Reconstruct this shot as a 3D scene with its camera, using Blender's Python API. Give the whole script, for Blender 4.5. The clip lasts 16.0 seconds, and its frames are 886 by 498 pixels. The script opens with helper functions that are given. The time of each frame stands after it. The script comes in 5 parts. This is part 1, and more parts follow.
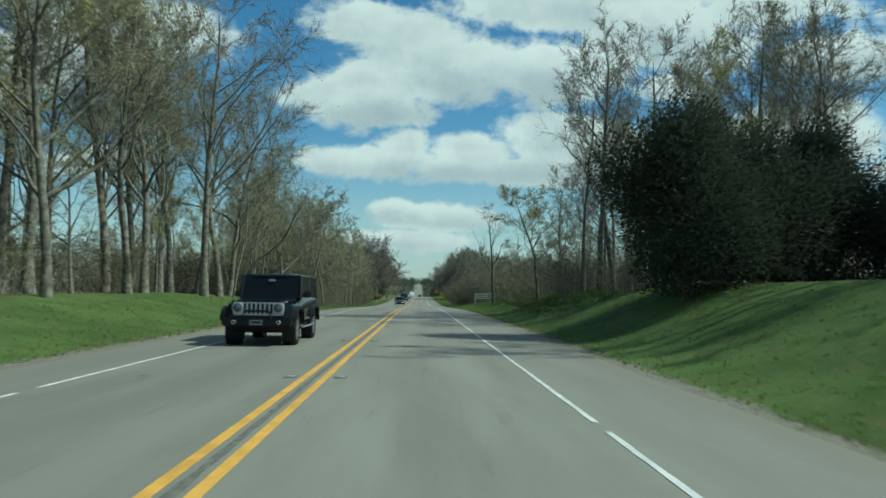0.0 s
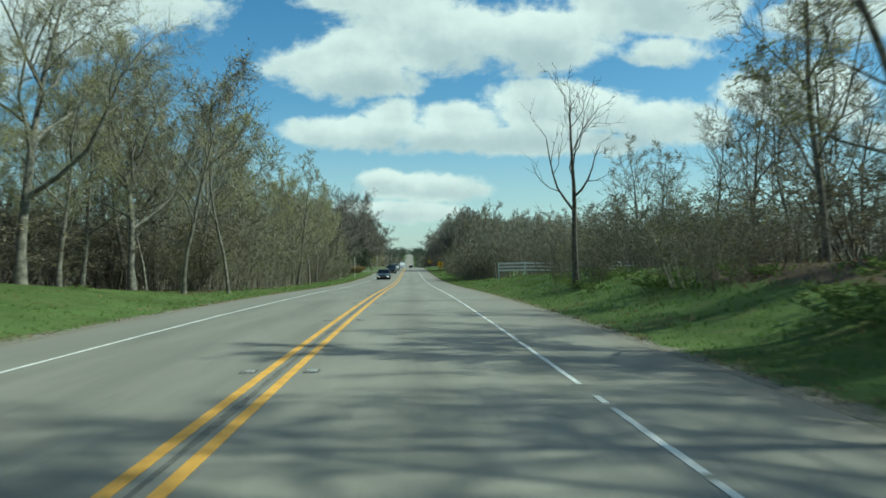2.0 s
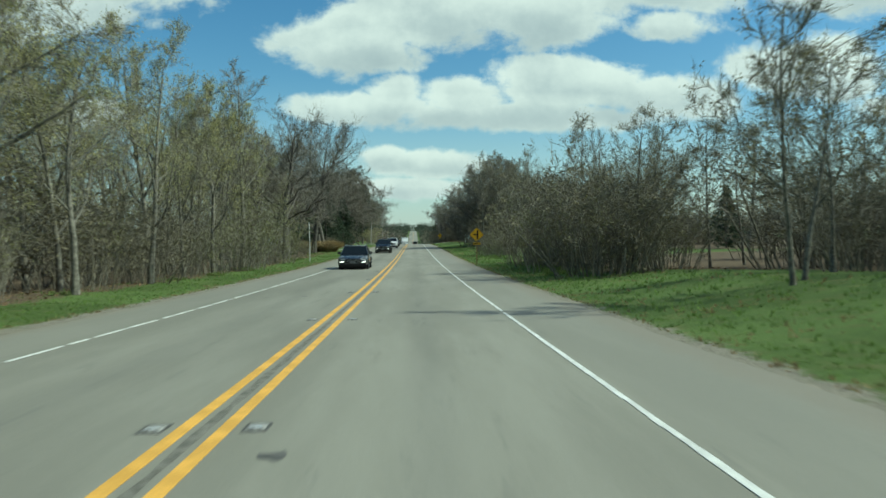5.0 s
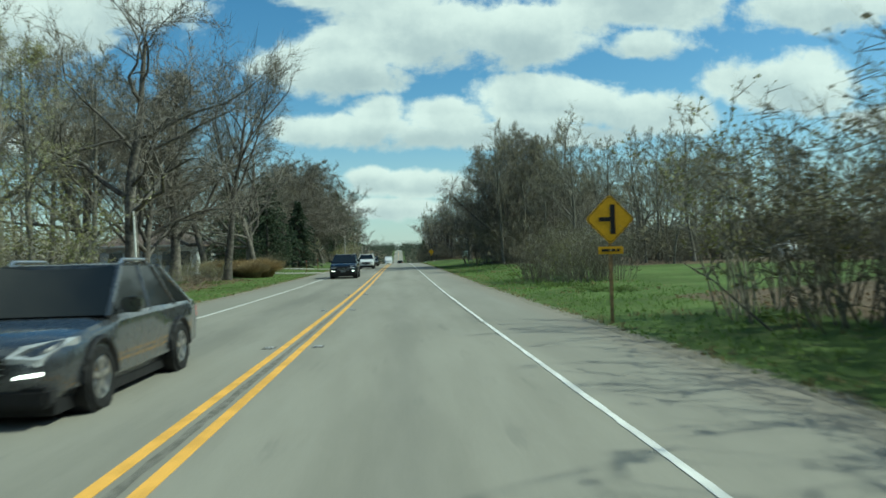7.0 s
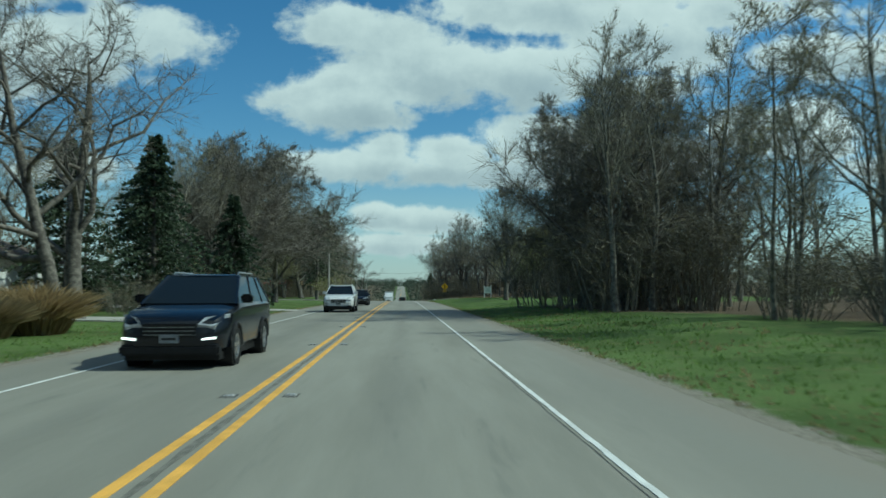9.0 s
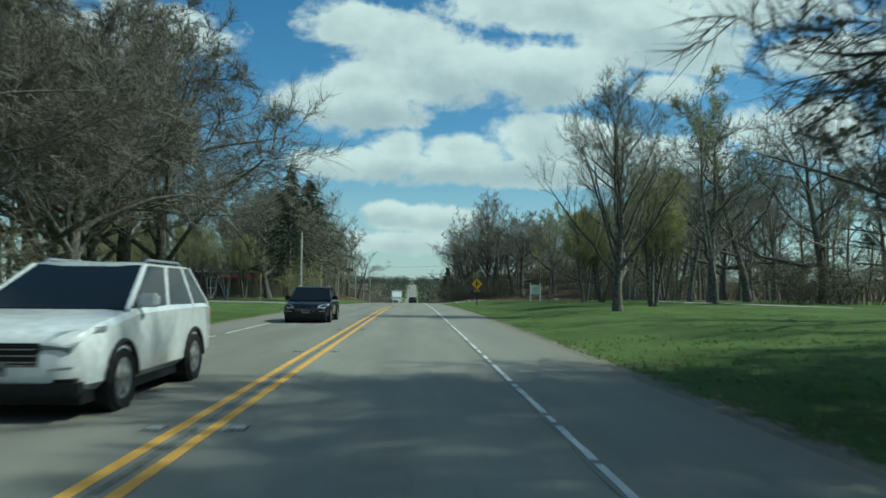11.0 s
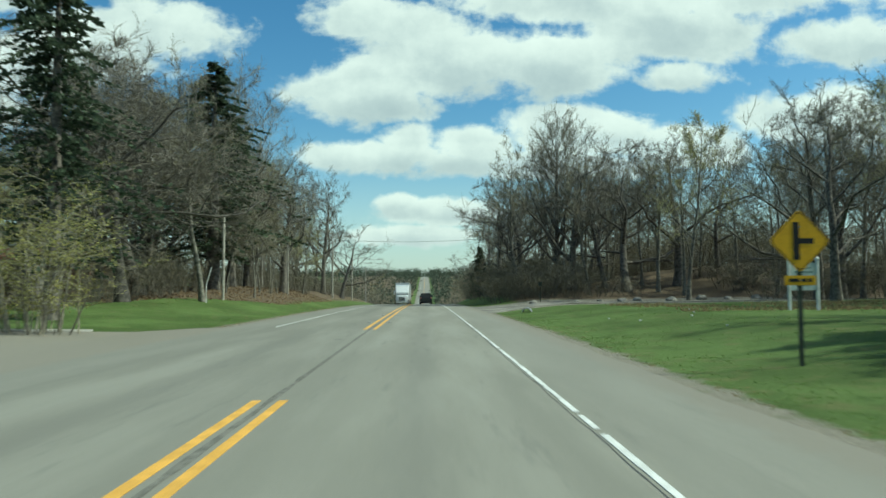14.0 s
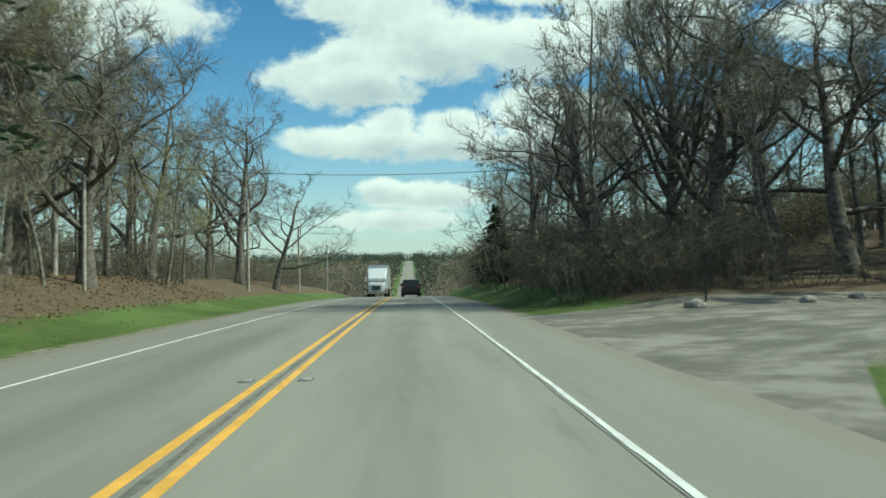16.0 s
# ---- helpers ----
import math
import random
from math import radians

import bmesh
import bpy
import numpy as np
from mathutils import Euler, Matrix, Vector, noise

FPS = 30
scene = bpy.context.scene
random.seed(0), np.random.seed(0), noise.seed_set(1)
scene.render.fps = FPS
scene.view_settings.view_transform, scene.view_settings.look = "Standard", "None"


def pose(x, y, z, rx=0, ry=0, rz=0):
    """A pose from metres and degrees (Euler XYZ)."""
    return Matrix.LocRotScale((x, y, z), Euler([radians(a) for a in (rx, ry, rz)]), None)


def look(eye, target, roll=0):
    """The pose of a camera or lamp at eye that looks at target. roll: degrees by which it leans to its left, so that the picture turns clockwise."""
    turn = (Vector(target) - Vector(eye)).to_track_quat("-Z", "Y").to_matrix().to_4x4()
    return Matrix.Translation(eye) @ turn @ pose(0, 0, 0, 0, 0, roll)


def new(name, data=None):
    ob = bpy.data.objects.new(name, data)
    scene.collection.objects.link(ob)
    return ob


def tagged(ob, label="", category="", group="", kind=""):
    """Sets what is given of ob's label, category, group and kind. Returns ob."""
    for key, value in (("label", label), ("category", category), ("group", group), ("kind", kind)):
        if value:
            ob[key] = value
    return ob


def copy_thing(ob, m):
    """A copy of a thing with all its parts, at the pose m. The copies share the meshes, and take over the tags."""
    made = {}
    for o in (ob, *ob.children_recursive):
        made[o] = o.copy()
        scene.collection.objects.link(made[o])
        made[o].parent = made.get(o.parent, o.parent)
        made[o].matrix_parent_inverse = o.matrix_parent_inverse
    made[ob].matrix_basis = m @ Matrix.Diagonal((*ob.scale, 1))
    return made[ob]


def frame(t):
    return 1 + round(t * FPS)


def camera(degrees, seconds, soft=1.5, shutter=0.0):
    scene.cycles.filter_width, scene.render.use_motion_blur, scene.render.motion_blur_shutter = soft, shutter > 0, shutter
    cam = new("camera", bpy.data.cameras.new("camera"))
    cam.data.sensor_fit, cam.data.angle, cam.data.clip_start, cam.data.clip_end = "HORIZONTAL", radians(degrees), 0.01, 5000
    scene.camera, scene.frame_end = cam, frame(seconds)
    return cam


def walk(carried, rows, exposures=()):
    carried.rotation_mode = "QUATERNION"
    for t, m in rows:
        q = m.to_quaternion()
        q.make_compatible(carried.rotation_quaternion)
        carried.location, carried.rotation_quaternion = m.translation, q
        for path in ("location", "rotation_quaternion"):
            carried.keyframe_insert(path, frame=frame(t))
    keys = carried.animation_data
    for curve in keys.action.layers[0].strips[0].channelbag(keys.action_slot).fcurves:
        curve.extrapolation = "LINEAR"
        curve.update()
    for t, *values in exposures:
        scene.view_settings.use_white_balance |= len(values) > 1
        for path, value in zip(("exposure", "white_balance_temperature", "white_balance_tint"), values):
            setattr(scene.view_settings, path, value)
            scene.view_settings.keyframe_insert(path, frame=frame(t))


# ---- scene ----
# ---- camera ----
CAM_H = 1.38
SLOPE_Y = [-200, 45, 62, 90, 110, 140, 156, 180, 235, 255, 272, 300, 319, 350, 400, 450, 560, 650, 750, 1250, 1450, 4000]
SLOPE_A = [0, 0, -.45, -1.0, -.65, -.1, .1, .55, .37, .3, -.05, -.25, -.45, -.9, -2.0, -3.3, -3.3, 0, 2.4, 2.8, .5, 0]
_ys = np.arange(-200, 4001, 1.0)
_zs = np.concatenate([[0], np.cumsum(np.tan(np.radians(np.interp(_ys[:-1] + .5, SLOPE_Y, SLOPE_A))))])
_zs -= np.interp(0, _ys, _zs)


def road_z(y):
    """Height of the road surface along the drive."""
    return float(np.interp(y, _ys, _zs))


cam = camera(62.0, 16.0, soft=1.6, shutter=0.2)
# seconds, across, along, yaw, pitch, roll
DRIVE = [
    (0, 1.65, 0, -1.84, 3.42, -0.8),
    (0.5, 1.6, 9.6, -2.55, 2.61, -0.98),
    (1, 1.68, 19.2, -2.39, 2, -0.12),
    (1.5, 1.68, 28.8, -2.2, 1.65, -0.69),
    (2, 1.67, 38.4, -2.54, 1.09, 0.25),
    (2.5, 1.52, 48, -3.03, 0.89, 0.63),
    (3, 1.37, 57.6, -3.29, 1.08, 0.31),
    (3.5, 1.38, 67.2, -1.08, -0.14, 1.81),
    (4, 1.46, 76.8, 0.12, -1.02, 2.36),
    (4.5, 1.56, 86.4, -0.81, -1.16, 1.41),
    (5, 1.65, 96, -2.23, -0.71, 0.47),
    (7.5, 1.79, 144, -3.41, 1.2, 1.65),
    (8, 1.79, 153.6, -2.73, 1.92, 1.06),
    (8.5, 1.83, 163.2, -2.6, 3.02, 0.42),
    (9, 1.85, 172.8, -3.16, 3.66, 0.11),
    (11.5, 2.13, 220.8, -2.12, 3.46, -0.57),
    (12, 2.11, 230.4, -2.09, 3.28, -0.71),
    (12.5, 2.07, 240, -1.59, 3.23, -0.72),
    (13, 2.06, 249.6, -1.33, 3.09, -0.79),
    (13.5, 2, 259.2, -0.83, 2.93, -0.53),
    (14, 1.92, 268.8, -1.32, 2.96, 0.24),
    (14.5, 1.85, 278.4, -2.06, 2.93, 0.25),
    (15, 1.8, 288, -2.3, 2.54, -0.03),
    (15.5, 1.8, 297.6, -2.65, 2.13, 0.68),
    (16, 1.84, 307.2, -2.57, 1.71, 1.02),
]
walk(cam, [(t, pose(x, y, road_z(y) + CAM_H, 90 + p, r, w)) for t, x, y, w, p, r in DRIVE],
     exposures=[(t, e, k - 160 - 90 * (8 < t < 12.2), -18) for t, e, k in ((0, -.2, 6050), (.5, -.04, 6050), (1, .04, 6100), (1.5, .05, 6150), (2.5, .02, 6250), (3.5, .06, 6500), (5, .0, 6400), (7.5, .03, 6200), (8.5, -.2, 6050), (9, -.3, 5950), (11.5, -.1, 6050), (12, .1, 6100), (12.5, .2, 6150), (13, .16, 6250), (13.5, .08, 6350), (14.5, .18, 6450), (16, .18, 6500))])

# ---- sky and sun ----
SUN_AZ, SUN_EL = 92.0, 46.0      # azimuth from the road's direction towards the right, elevation
world = bpy.data.worlds.new("sky")
scene.world = world
world.use_nodes = True


class Net:
    """A small helper to write node trees."""

    def __init__(self, tree):
        self.t = tree
        self.t.nodes.clear()

    def n(self, kind, **kw):
        node = self.t.nodes.new(kind)
        for k, v in kw.items():
            setattr(node, k, v)
        return node

    def put(self, sock, v):
        if isinstance(v, bpy.types.NodeSocket):
            self.t.links.new(v, sock)
        elif v is not None:
            sock.default_value = v

    def math(self, op, a, b=None, c=None, clamp=False):
        node = self.n("ShaderNodeMath", operation=op, use_clamp=clamp)
        for i, v in enumerate((a, b, c)):
            self.put(node.inputs[i], v)
        return node.outputs[0]

    def vec(self, op, a, b=None):
        node = self.n("ShaderNodeVectorMath", operation=op)
        self.put(node.inputs[0], a)
        self.put(node.inputs[1], b)
        return node.outputs["Value"] if op in ("DOT_PRODUCT", "LENGTH") else node.outputs["Vector"]

    def noise(self, v, scale, detail=4, rough=.55, dist=0.0):
        node = self.n("ShaderNodeTexNoise")
        self.put(node.inputs["Vector"], v)
        for k, x in (("Scale", scale), ("Detail", detail), ("Roughness", rough), ("Distortion", dist)):
            node.inputs[k].default_value = x
        return node.outputs["Fac"]

    def ramp(self, fac, stops, smooth=False):
        node = self.n("ShaderNodeValToRGB")
        if smooth:
            node.color_ramp.interpolation = "EASE"
        el = node.color_ramp.elements
        while len(el) < len(stops):
            el.new(0.5)
        for e, (p, c) in zip(el, stops):
            e.position = p
            e.color = (*c, 1) if isinstance(c, tuple) else (c, c, c, 1)
        self.put(node.inputs[0], fac)
        return node.outputs[0]

    def mix(self, fac, a, b, op="MIX"):
        node = self.n("ShaderNodeMix", data_type="RGBA", blend_type=op)
        self.put(node.inputs[0], fac)
        for s, v in ((node.inputs[6], a), (node.inputs[7], b)):
            self.put(s, (*v, 1) if isinstance(v, tuple) and len(v) == 3 else v)
        return node.outputs[2]

    def smooth(self, v, lo, hi):
        node = self.n("ShaderNodeMapRange", interpolation_type="SMOOTHSTEP")
        self.put(node.inputs[0], v)
        node.inputs[1].default_value, node.inputs[2].default_value = lo, hi
        return node.outputs[0]


def build_sky():
    N = Net(world.node_tree)
    sky = N.n("ShaderNodeTexSky", sky_type="NISHITA", sun_disc=False)
    sky.sun_elevation, sky.sun_rotation = radians(SUN_EL), radians(SUN_AZ)
    sky.air_density, sky.dust_density, sky.ozone_density = 1.0, 0.6, 1.6
    d = N.n("ShaderNodeTexCoord").outputs["Generated"]
    sep = N.n("ShaderNodeSeparateXYZ")
    N.put(sep.inputs[0], d)
    x, y, z = sep.outputs
    ya = N.math("MAXIMUM", N.math("ABSOLUTE", y), .05)
    comb = N.n("ShaderNodeCombineXYZ")
    N.put(comb.inputs[0], N.math("DIVIDE", x, ya))
    N.put(comb.inputs[1], N.math("DIVIDE", z, ya))
    uv = comb.outputs[0]
    # ragged edges: two sizes of billow
    n1 = N.noise(N.vec("MULTIPLY", uv, (1, 1.7, 1)), 8, 7, .58, .25)
    n2 = N.noise(uv, 34, 5, .6)
    # cumulus banks: centre and half size, in hundredths of the distance
    banks = [(-8.8, 27, 9, 4.6), (4, 31, 16, 5.4), (-5, 36.5, 11, 4), (18, 31, 13, 5), (34, 35.5, 13, 4.2), (-6, 25, 8, 2.6), (28, 40, 30, 4),
             (34.5, 28.7, 6.6, 2.3), (-2.6, 20.0, 3.6, 2.6), (-6.4, 17.6, 10, 2.3), (7.5, 19, 6.4, 3.2), (22, 21.2, 13, 3.9), (34, 19.4, 12, 3.2), (14, 16.8, 22, 2.2),
             (-4, 11.3, 3.6, 1.5), (3, 10.2, 10, 2.0), (-2, 7.0, 9, 1.6), (-40, 35, 15, 4.6), (-50, 31, 16, 4), (-44, 17, 7, 2.2),
             (55, 23, 12, 4.5), (60, 34, 12, 3.6), (-2, 46, 18, 3.4), (-70, 24, 14, 4), (-58, 42, 22, 4), (75, 18, 14, 3)]
    mask, under = None, None
    for cx, cy, rx, ry in banks:
        q = N.vec("MULTIPLY", N.vec("SUBTRACT", uv, (cx / 100, cy / 100, 0)), (90 / rx, 90 / ry, 0))
        m = N.math("SUBTRACT", 1.0, N.vec("LENGTH", q))
        s = N.n("ShaderNodeSeparateXYZ")
        N.put(s.inputs[0], q)
        u = N.math("MULTIPLY", N.math("MAXIMUM", N.math("ADD", m, .35), 0.0), s.outputs[1])
        mask = m if mask is None else N.math("MAXIMUM", mask, m)
        under = u if under is None else N.math("ADD", under, u)
    bump = N.math("ADD", N.math("MULTIPLY", N.math("SUBTRACT", n1, .5), 1.9), N.math("MULTIPLY", N.math("SUBTRACT", n2, .5), .7))
    edge = N.math("ADD", mask, bump)
    cover = N.smooth(edge, -.10, .34)
    # overhead and aside, loose cumulus
    za = N.math("MAXIMUM", z, .08)
    comb2 = N.n("ShaderNodeCombineXYZ")
    N.put(comb2.inputs[0], N.math("DIVIDE", x, za))
    N.put(comb2.inputs[1], N.math("DIVIDE", y, za))
    high = N.math("MULTIPLY", N.smooth(N.noise(comb2.outputs[0], .9, 7, .55), .5, .62), N.smooth(z, .42, .56))
    cover = N.math("MAXIMUM", cover, high)
    haze = N.smooth(z, .22, -.01)
    shade = N.math("ADD", N.math("MULTIPLY", under, .75), N.math("MULTIPLY", N.math("SUBTRACT", N.noise(uv, 14, 5, .6), .5), 1.5))
    shade = N.math("ADD", shade, N.math("MULTIPLY", N.smooth(edge, .9, .0), .30))
    tone = N.ramp(N.math("ADD", N.math("MULTIPLY", shade, .45), .45, clamp=True),
                  [(0.0, (4.0, 4.5, 5.1)), (.35, (5.7, 6.1, 6.5)), (.62, (7.9, 8.1, 8.2)), (1.0, (9.7, 9.7, 9.6))])
    sat = N.n("ShaderNodeHueSaturation")
    sat.inputs["Saturation"].default_value, sat.inputs["Value"].default_value = 1.3, 1.2
    N.put(sat.inputs["Color"], sky.outputs[0])
    col = N.mix(N.math("MULTIPLY", haze, .6), sat.outputs[0], (5.0, 6.0, 6.9))
    col = N.mix(N.math("MULTIPLY", cover, .95), col, tone)
    bg = N.n("ShaderNodeBackground")
    N.put(bg.inputs[0], col)
    bg.inputs[1].default_value = .1
    out = N.n("ShaderNodeOutputWorld")
    N.put(out.inputs[0], bg.outputs[0])


build_sky()
sun = new("sun", bpy.data.lights.new("sun", "SUN"))
sun.data.energy, sun.data.angle, sun.data.color = 4.6, radians(.8), (1.0, .95, .86)
_az, _el = radians(SUN_AZ), radians(SUN_EL)
SUN_DIR = Vector((math.sin(_az) * math.cos(_el), math.cos(_az) * math.cos(_el), math.sin(_el)))
sun.matrix_world = look(SUN_DIR * 300, (0, 0, 0))


# ---- materials ----
def material(name, base, rough=.8, metal=0.0, scale=6.0, amount=.35, fine=60.0, bump=.15, second=None, spec=.3, island=0.0, coat=0.0, patch=None):
    """Surface with broad and fine variation; second: a colour in broad patches."""
    m = bpy.data.materials.new(name)
    m.use_nodes = True
    N = Net(m.node_tree)
    co = N.n("ShaderNodeTexCoord").outputs["Object"]
    a, b = N.noise(co, scale, 5, .6), N.noise(co, fine, 4, .6)
    col = N.mix(N.smooth(a, .38, .64), tuple(c * (1 - amount) for c in base), tuple(min(1, c * (1 + amount)) for c in base))
    if second:
        col = N.mix(N.smooth(N.noise(co, patch or scale * .37, 4, .6), .45, .62), col, second)
    col = N.mix(.45, col, N.ramp(b, [(.25, .35), (.75, 1.0)]), "MULTIPLY") if amount > 0 else col
    if island:
        rnd = N.n("ShaderNodeNewGeometry").outputs["Random Per Island"]
        col = N.mix(1.0, col, N.ramp(rnd, [(0, 1 - island), (1, 1.0)]), "MULTIPLY")
    p = N.n("ShaderNodeBsdfPrincipled")
    N.put(p.inputs["Base Color"], col)
    N.put(p.inputs["Roughness"], N.math("ADD", N.math("MULTIPLY", N.math("SUBTRACT", b, .5), .2), rough, clamp=True))
    p.inputs["Metallic"].default_value = metal
    p.inputs["Specular IOR Level"].default_value = spec
    if coat:
        p.inputs["Coat Weight"].default_value, p.inputs["Coat Roughness"].default_value = coat, .05
    if bump:
        bn = N.n("ShaderNodeBump")
        bn.inputs["Strength"].default_value, bn.inputs["Distance"].default_value = bump, .02
        N.put(bn.inputs["Height"], N.math("ADD", a, b))
        N.put(p.inputs["Normal"], bn.outputs[0])
    out = N.n("ShaderNodeOutputMaterial")
    N.put(out.inputs[0], p.outputs[0])
    return m


def leaf_material(name, base, var=.4):
    """Thin leaves, some light passing through."""
    m = bpy.data.materials.new(name)
    m.use_nodes = True
    N = Net(m.node_tree)
    rnd = N.n("ShaderNodeNewGeometry").outputs["Random Per Island"]
    obr = N.n("ShaderNodeObjectInfo").outputs["Random"]
    col = N.mix(rnd, tuple(c * (1 - var) for c in base), tuple(c * (1 + var) for c in base))
    col = N.mix(1.0, col, N.ramp(obr, [(0, (.78, .8, .8)), (1, (1.0, .97, .9))]), "MULTIPLY")
    d, t = N.n("ShaderNodeBsdfDiffuse"), N.n("ShaderNodeBsdfTranslucent")
    N.put(d.inputs[0], col)
    N.put(t.inputs[0], col)
    mx = N.n("ShaderNodeMixShader")
    mx.inputs[0].default_value = .3
    N.put(mx.inputs[1], d.outputs[0])
    N.put(mx.inputs[2], t.outputs[0])
    out = N.n("ShaderNodeOutputMaterial")
    N.put(out.inputs[0], mx.outputs[0])
    return m


def asphalt_material():
    """Sun-bleached grey asphalt: aggregate, smoother wheel tracks, a dark strip at mid-lane, sealed cracks and stains."""
    m = bpy.data.materials.new("asphalt")
    m.use_nodes = True
    N = Net(m.node_tree)
    co = N.n("ShaderNodeTexCoord").outputs["Object"]
    sep = N.n("ShaderNodeSeparateXYZ")
    N.put(sep.inputs[0], co)
    stretched = N.vec("MULTIPLY", co, (1, .12, 1))
    broad = N.noise(stretched, .9, 5, .6)
    stain = N.noise(stretched, 3.2, 4, .65)
    grit = N.noise(co, 90, 3, .7)
    col = N.mix(N.smooth(broad, .35, .68), (.238, .228, .192), (.302, .290, .246))
    ax = N.math("ABSOLUTE", sep.outputs[0])
    lane = N.math("ABSOLUTE", N.math("SUBTRACT", ax, 1.8))
    track = N.smooth(N.math("ABSOLUTE", N.math("SUBTRACT", lane, .85)), .55, .1)
    col = N.mix(N.math("MULTIPLY", track, .16), col, (.34, .326, .28))
    col = N.mix(N.math("MULTIPLY", N.smooth(lane, .45, .0), .25), col, (.18, .175, .158))
    col = N.mix(N.math("MULTIPLY", N.smooth(stain, .58, .72), .35), col, (.165, .16, .145))
    old = N.math("MULTIPLY", N.smooth(sep.outputs[0], -.1, -.35), N.math("ADD", .10, N.math("MULTIPLY", N.smooth(N.noise(stretched, .35, 4, .6), .42, .6), .16)))
    col = N.mix(old, col, (.13, .125, .108))
    shoulder = N.smooth(N.math("ADD", ax, N.math("MULTIPLY", N.noise(co, 1.2, 4), .25)), 3.85, 4.05)
    col = N.mix(N.math("MULTIPLY", shoulder, .5), col, (.255, .245, .21))
    edge = N.smooth(N.math("ADD", ax, N.math("MULTIPLY", N.noise(co, 2.2, 5, .7), .9)), 5.35, 5.85)
    col = N.mix(N.math("MULTIPLY", edge, .8), col, (.25, .225, .185))
    col = N.mix(.5, col, N.ramp(grit, [(.2, .45), (.8, 1.0)]), "MULTIPLY")
    p = N.n("ShaderNodeBsdfPrincipled")
    N.put(p.inputs["Base Color"], col)
    p.inputs["Roughness"].default_value, p.inputs["Specular IOR Level"].default_value = .82, .25
    bn = N.n("ShaderNodeBump")
    bn.inputs["Strength"].default_value, bn.inputs["Distance"].default_value = .25, .008
    N.put(bn.inputs["Height"], grit)
    N.put(p.inputs["Normal"], bn.outputs[0])
    out = N.n("ShaderNodeOutputMaterial")
    N.put(out.inputs[0], p.outputs[0])
    return m


def ground_material():
    """Spring grass with straw and bare patches; leaf litter away from the road."""
    m = bpy.data.materials.new("spring_grass")
    m.use_nodes = True
    N = Net(m.node_tree)
    co = N.n("ShaderNodeTexCoord").outputs["Object"]
    a = N.noise(co, .22, 5, .6)
    b = N.noise(co, 1.7, 5, .65)
    c = N.noise(co, 26, 4, .7)
    col = N.mix(N.smooth(a, .38, .62), (.086, .128, .038), (.132, .192, .060))
    col = N.mix(N.math("MULTIPLY", N.smooth(b, .50, .70), .6), col, (.175, .165, .075))
    col = N.mix(N.math("MULTIPLY", N.smooth(N.noise(co, .75, 5, .7), .5, .66), .55), col, (.064, .106, .029))
    att = N.n("ShaderNodeAttribute")
    att.attribute_name = "litter"
    sep = N.n("ShaderNodeSeparateXYZ")
    N.put(sep.inputs[0], att.outputs["Color"])
    litter = N.smooth(N.math("ADD", sep.outputs[0], N.math("MULTIPLY", N.math("SUBTRACT", b, .5), .8)), .35, .65)
    col = N.mix(litter, col, N.mix(N.smooth(c, .4, .6), (.10, .075, .05), (.19, .145, .10)))
    grit = N.smooth(N.math("ADD", sep.outputs[1], N.math("MULTIPLY", N.math("SUBTRACT", b, .5), .9)), .4, .7)
    col = N.mix(grit, col, N.mix(N.smooth(c, .4, .6), (.20, .18, .14), (.34, .31, .26)))
    col = N.mix(.6, col, N.ramp(c, [(.25, .35), (.75, 1.0)]), "MULTIPLY")
    p = N.n("ShaderNodeBsdfPrincipled")
    N.put(p.inputs["Base Color"], col)
    p.inputs["Roughness"].default_value, p.inputs["Specular IOR Level"].default_value = .95, .1
    bn = N.n("ShaderNodeBump")
    bn.inputs["Strength"].default_value, bn.inputs["Distance"].default_value = .6, .05
    N.put(bn.inputs["Height"], N.math("ADD", b, c))
    N.put(p.inputs["Normal"], bn.outputs[0])
    out = N.n("ShaderNodeOutputMaterial")
    N.put(out.inputs[0], p.outputs[0])
    return m


def paint_material(name, base):
    """Worn road paint, thin where wheels cross it."""
    m = material(name, base, .7, scale=3, amount=.12, fine=40, bump=.1)
    return m


M_ASPHALT, M_GROUND = asphalt_material(), ground_material()
M_YELLOW, M_WHITE = paint_material("yellow_road_paint", (.78, .425, .085)), paint_material("white_road_paint", (.74, .74, .71))
M_BARK = material("grey_bark", (.20, .185, .152), .9, scale=5, fine=30, amount=.4, bump=.5)
M_BARK_DARK = material("dark_bark", (.155, .138, .118), .9, scale=5, fine=30, amount=.4, bump=.5)
M_BARK_OAK = material("oak_bark", (.105, .094, .080), .9, scale=5, fine=30, amount=.4, bump=.5)
M_BARK_PALE = material("pale_birch_bark", (.52, .50, .45), .8, scale=7, fine=24, amount=.3, bump=.2, second=(.12, .11, .1), patch=9)
M_TWIG = material("twig", (.37, .338, .262), .9, amount=.25, bump=0, island=.45)
M_TWIG_DARK = material("dark_twig", (.285, .255, .212), .9, amount=.25, bump=0, island=.45)
M_BRUSHWOOD = material("brush_stem", (.25, .225, .172), .9, amount=.25, bump=0, island=.4)
M_BUD = leaf_material("spring_bud", (.43, .41, .20))
M_BUD_TAN = leaf_material("tan_bud", (.33, .295, .17))
M_NEEDLE = leaf_material("dark_needles", (.085, .112, .074))
M_PINE = leaf_material("olive_needles", (.085, .10, .05))
M_CEDAR = leaf_material("cedar_spray", (.068, .080, .060), .18)
M_BRUSH = leaf_material("brush_leaf", (.235, .212, .138), .22)
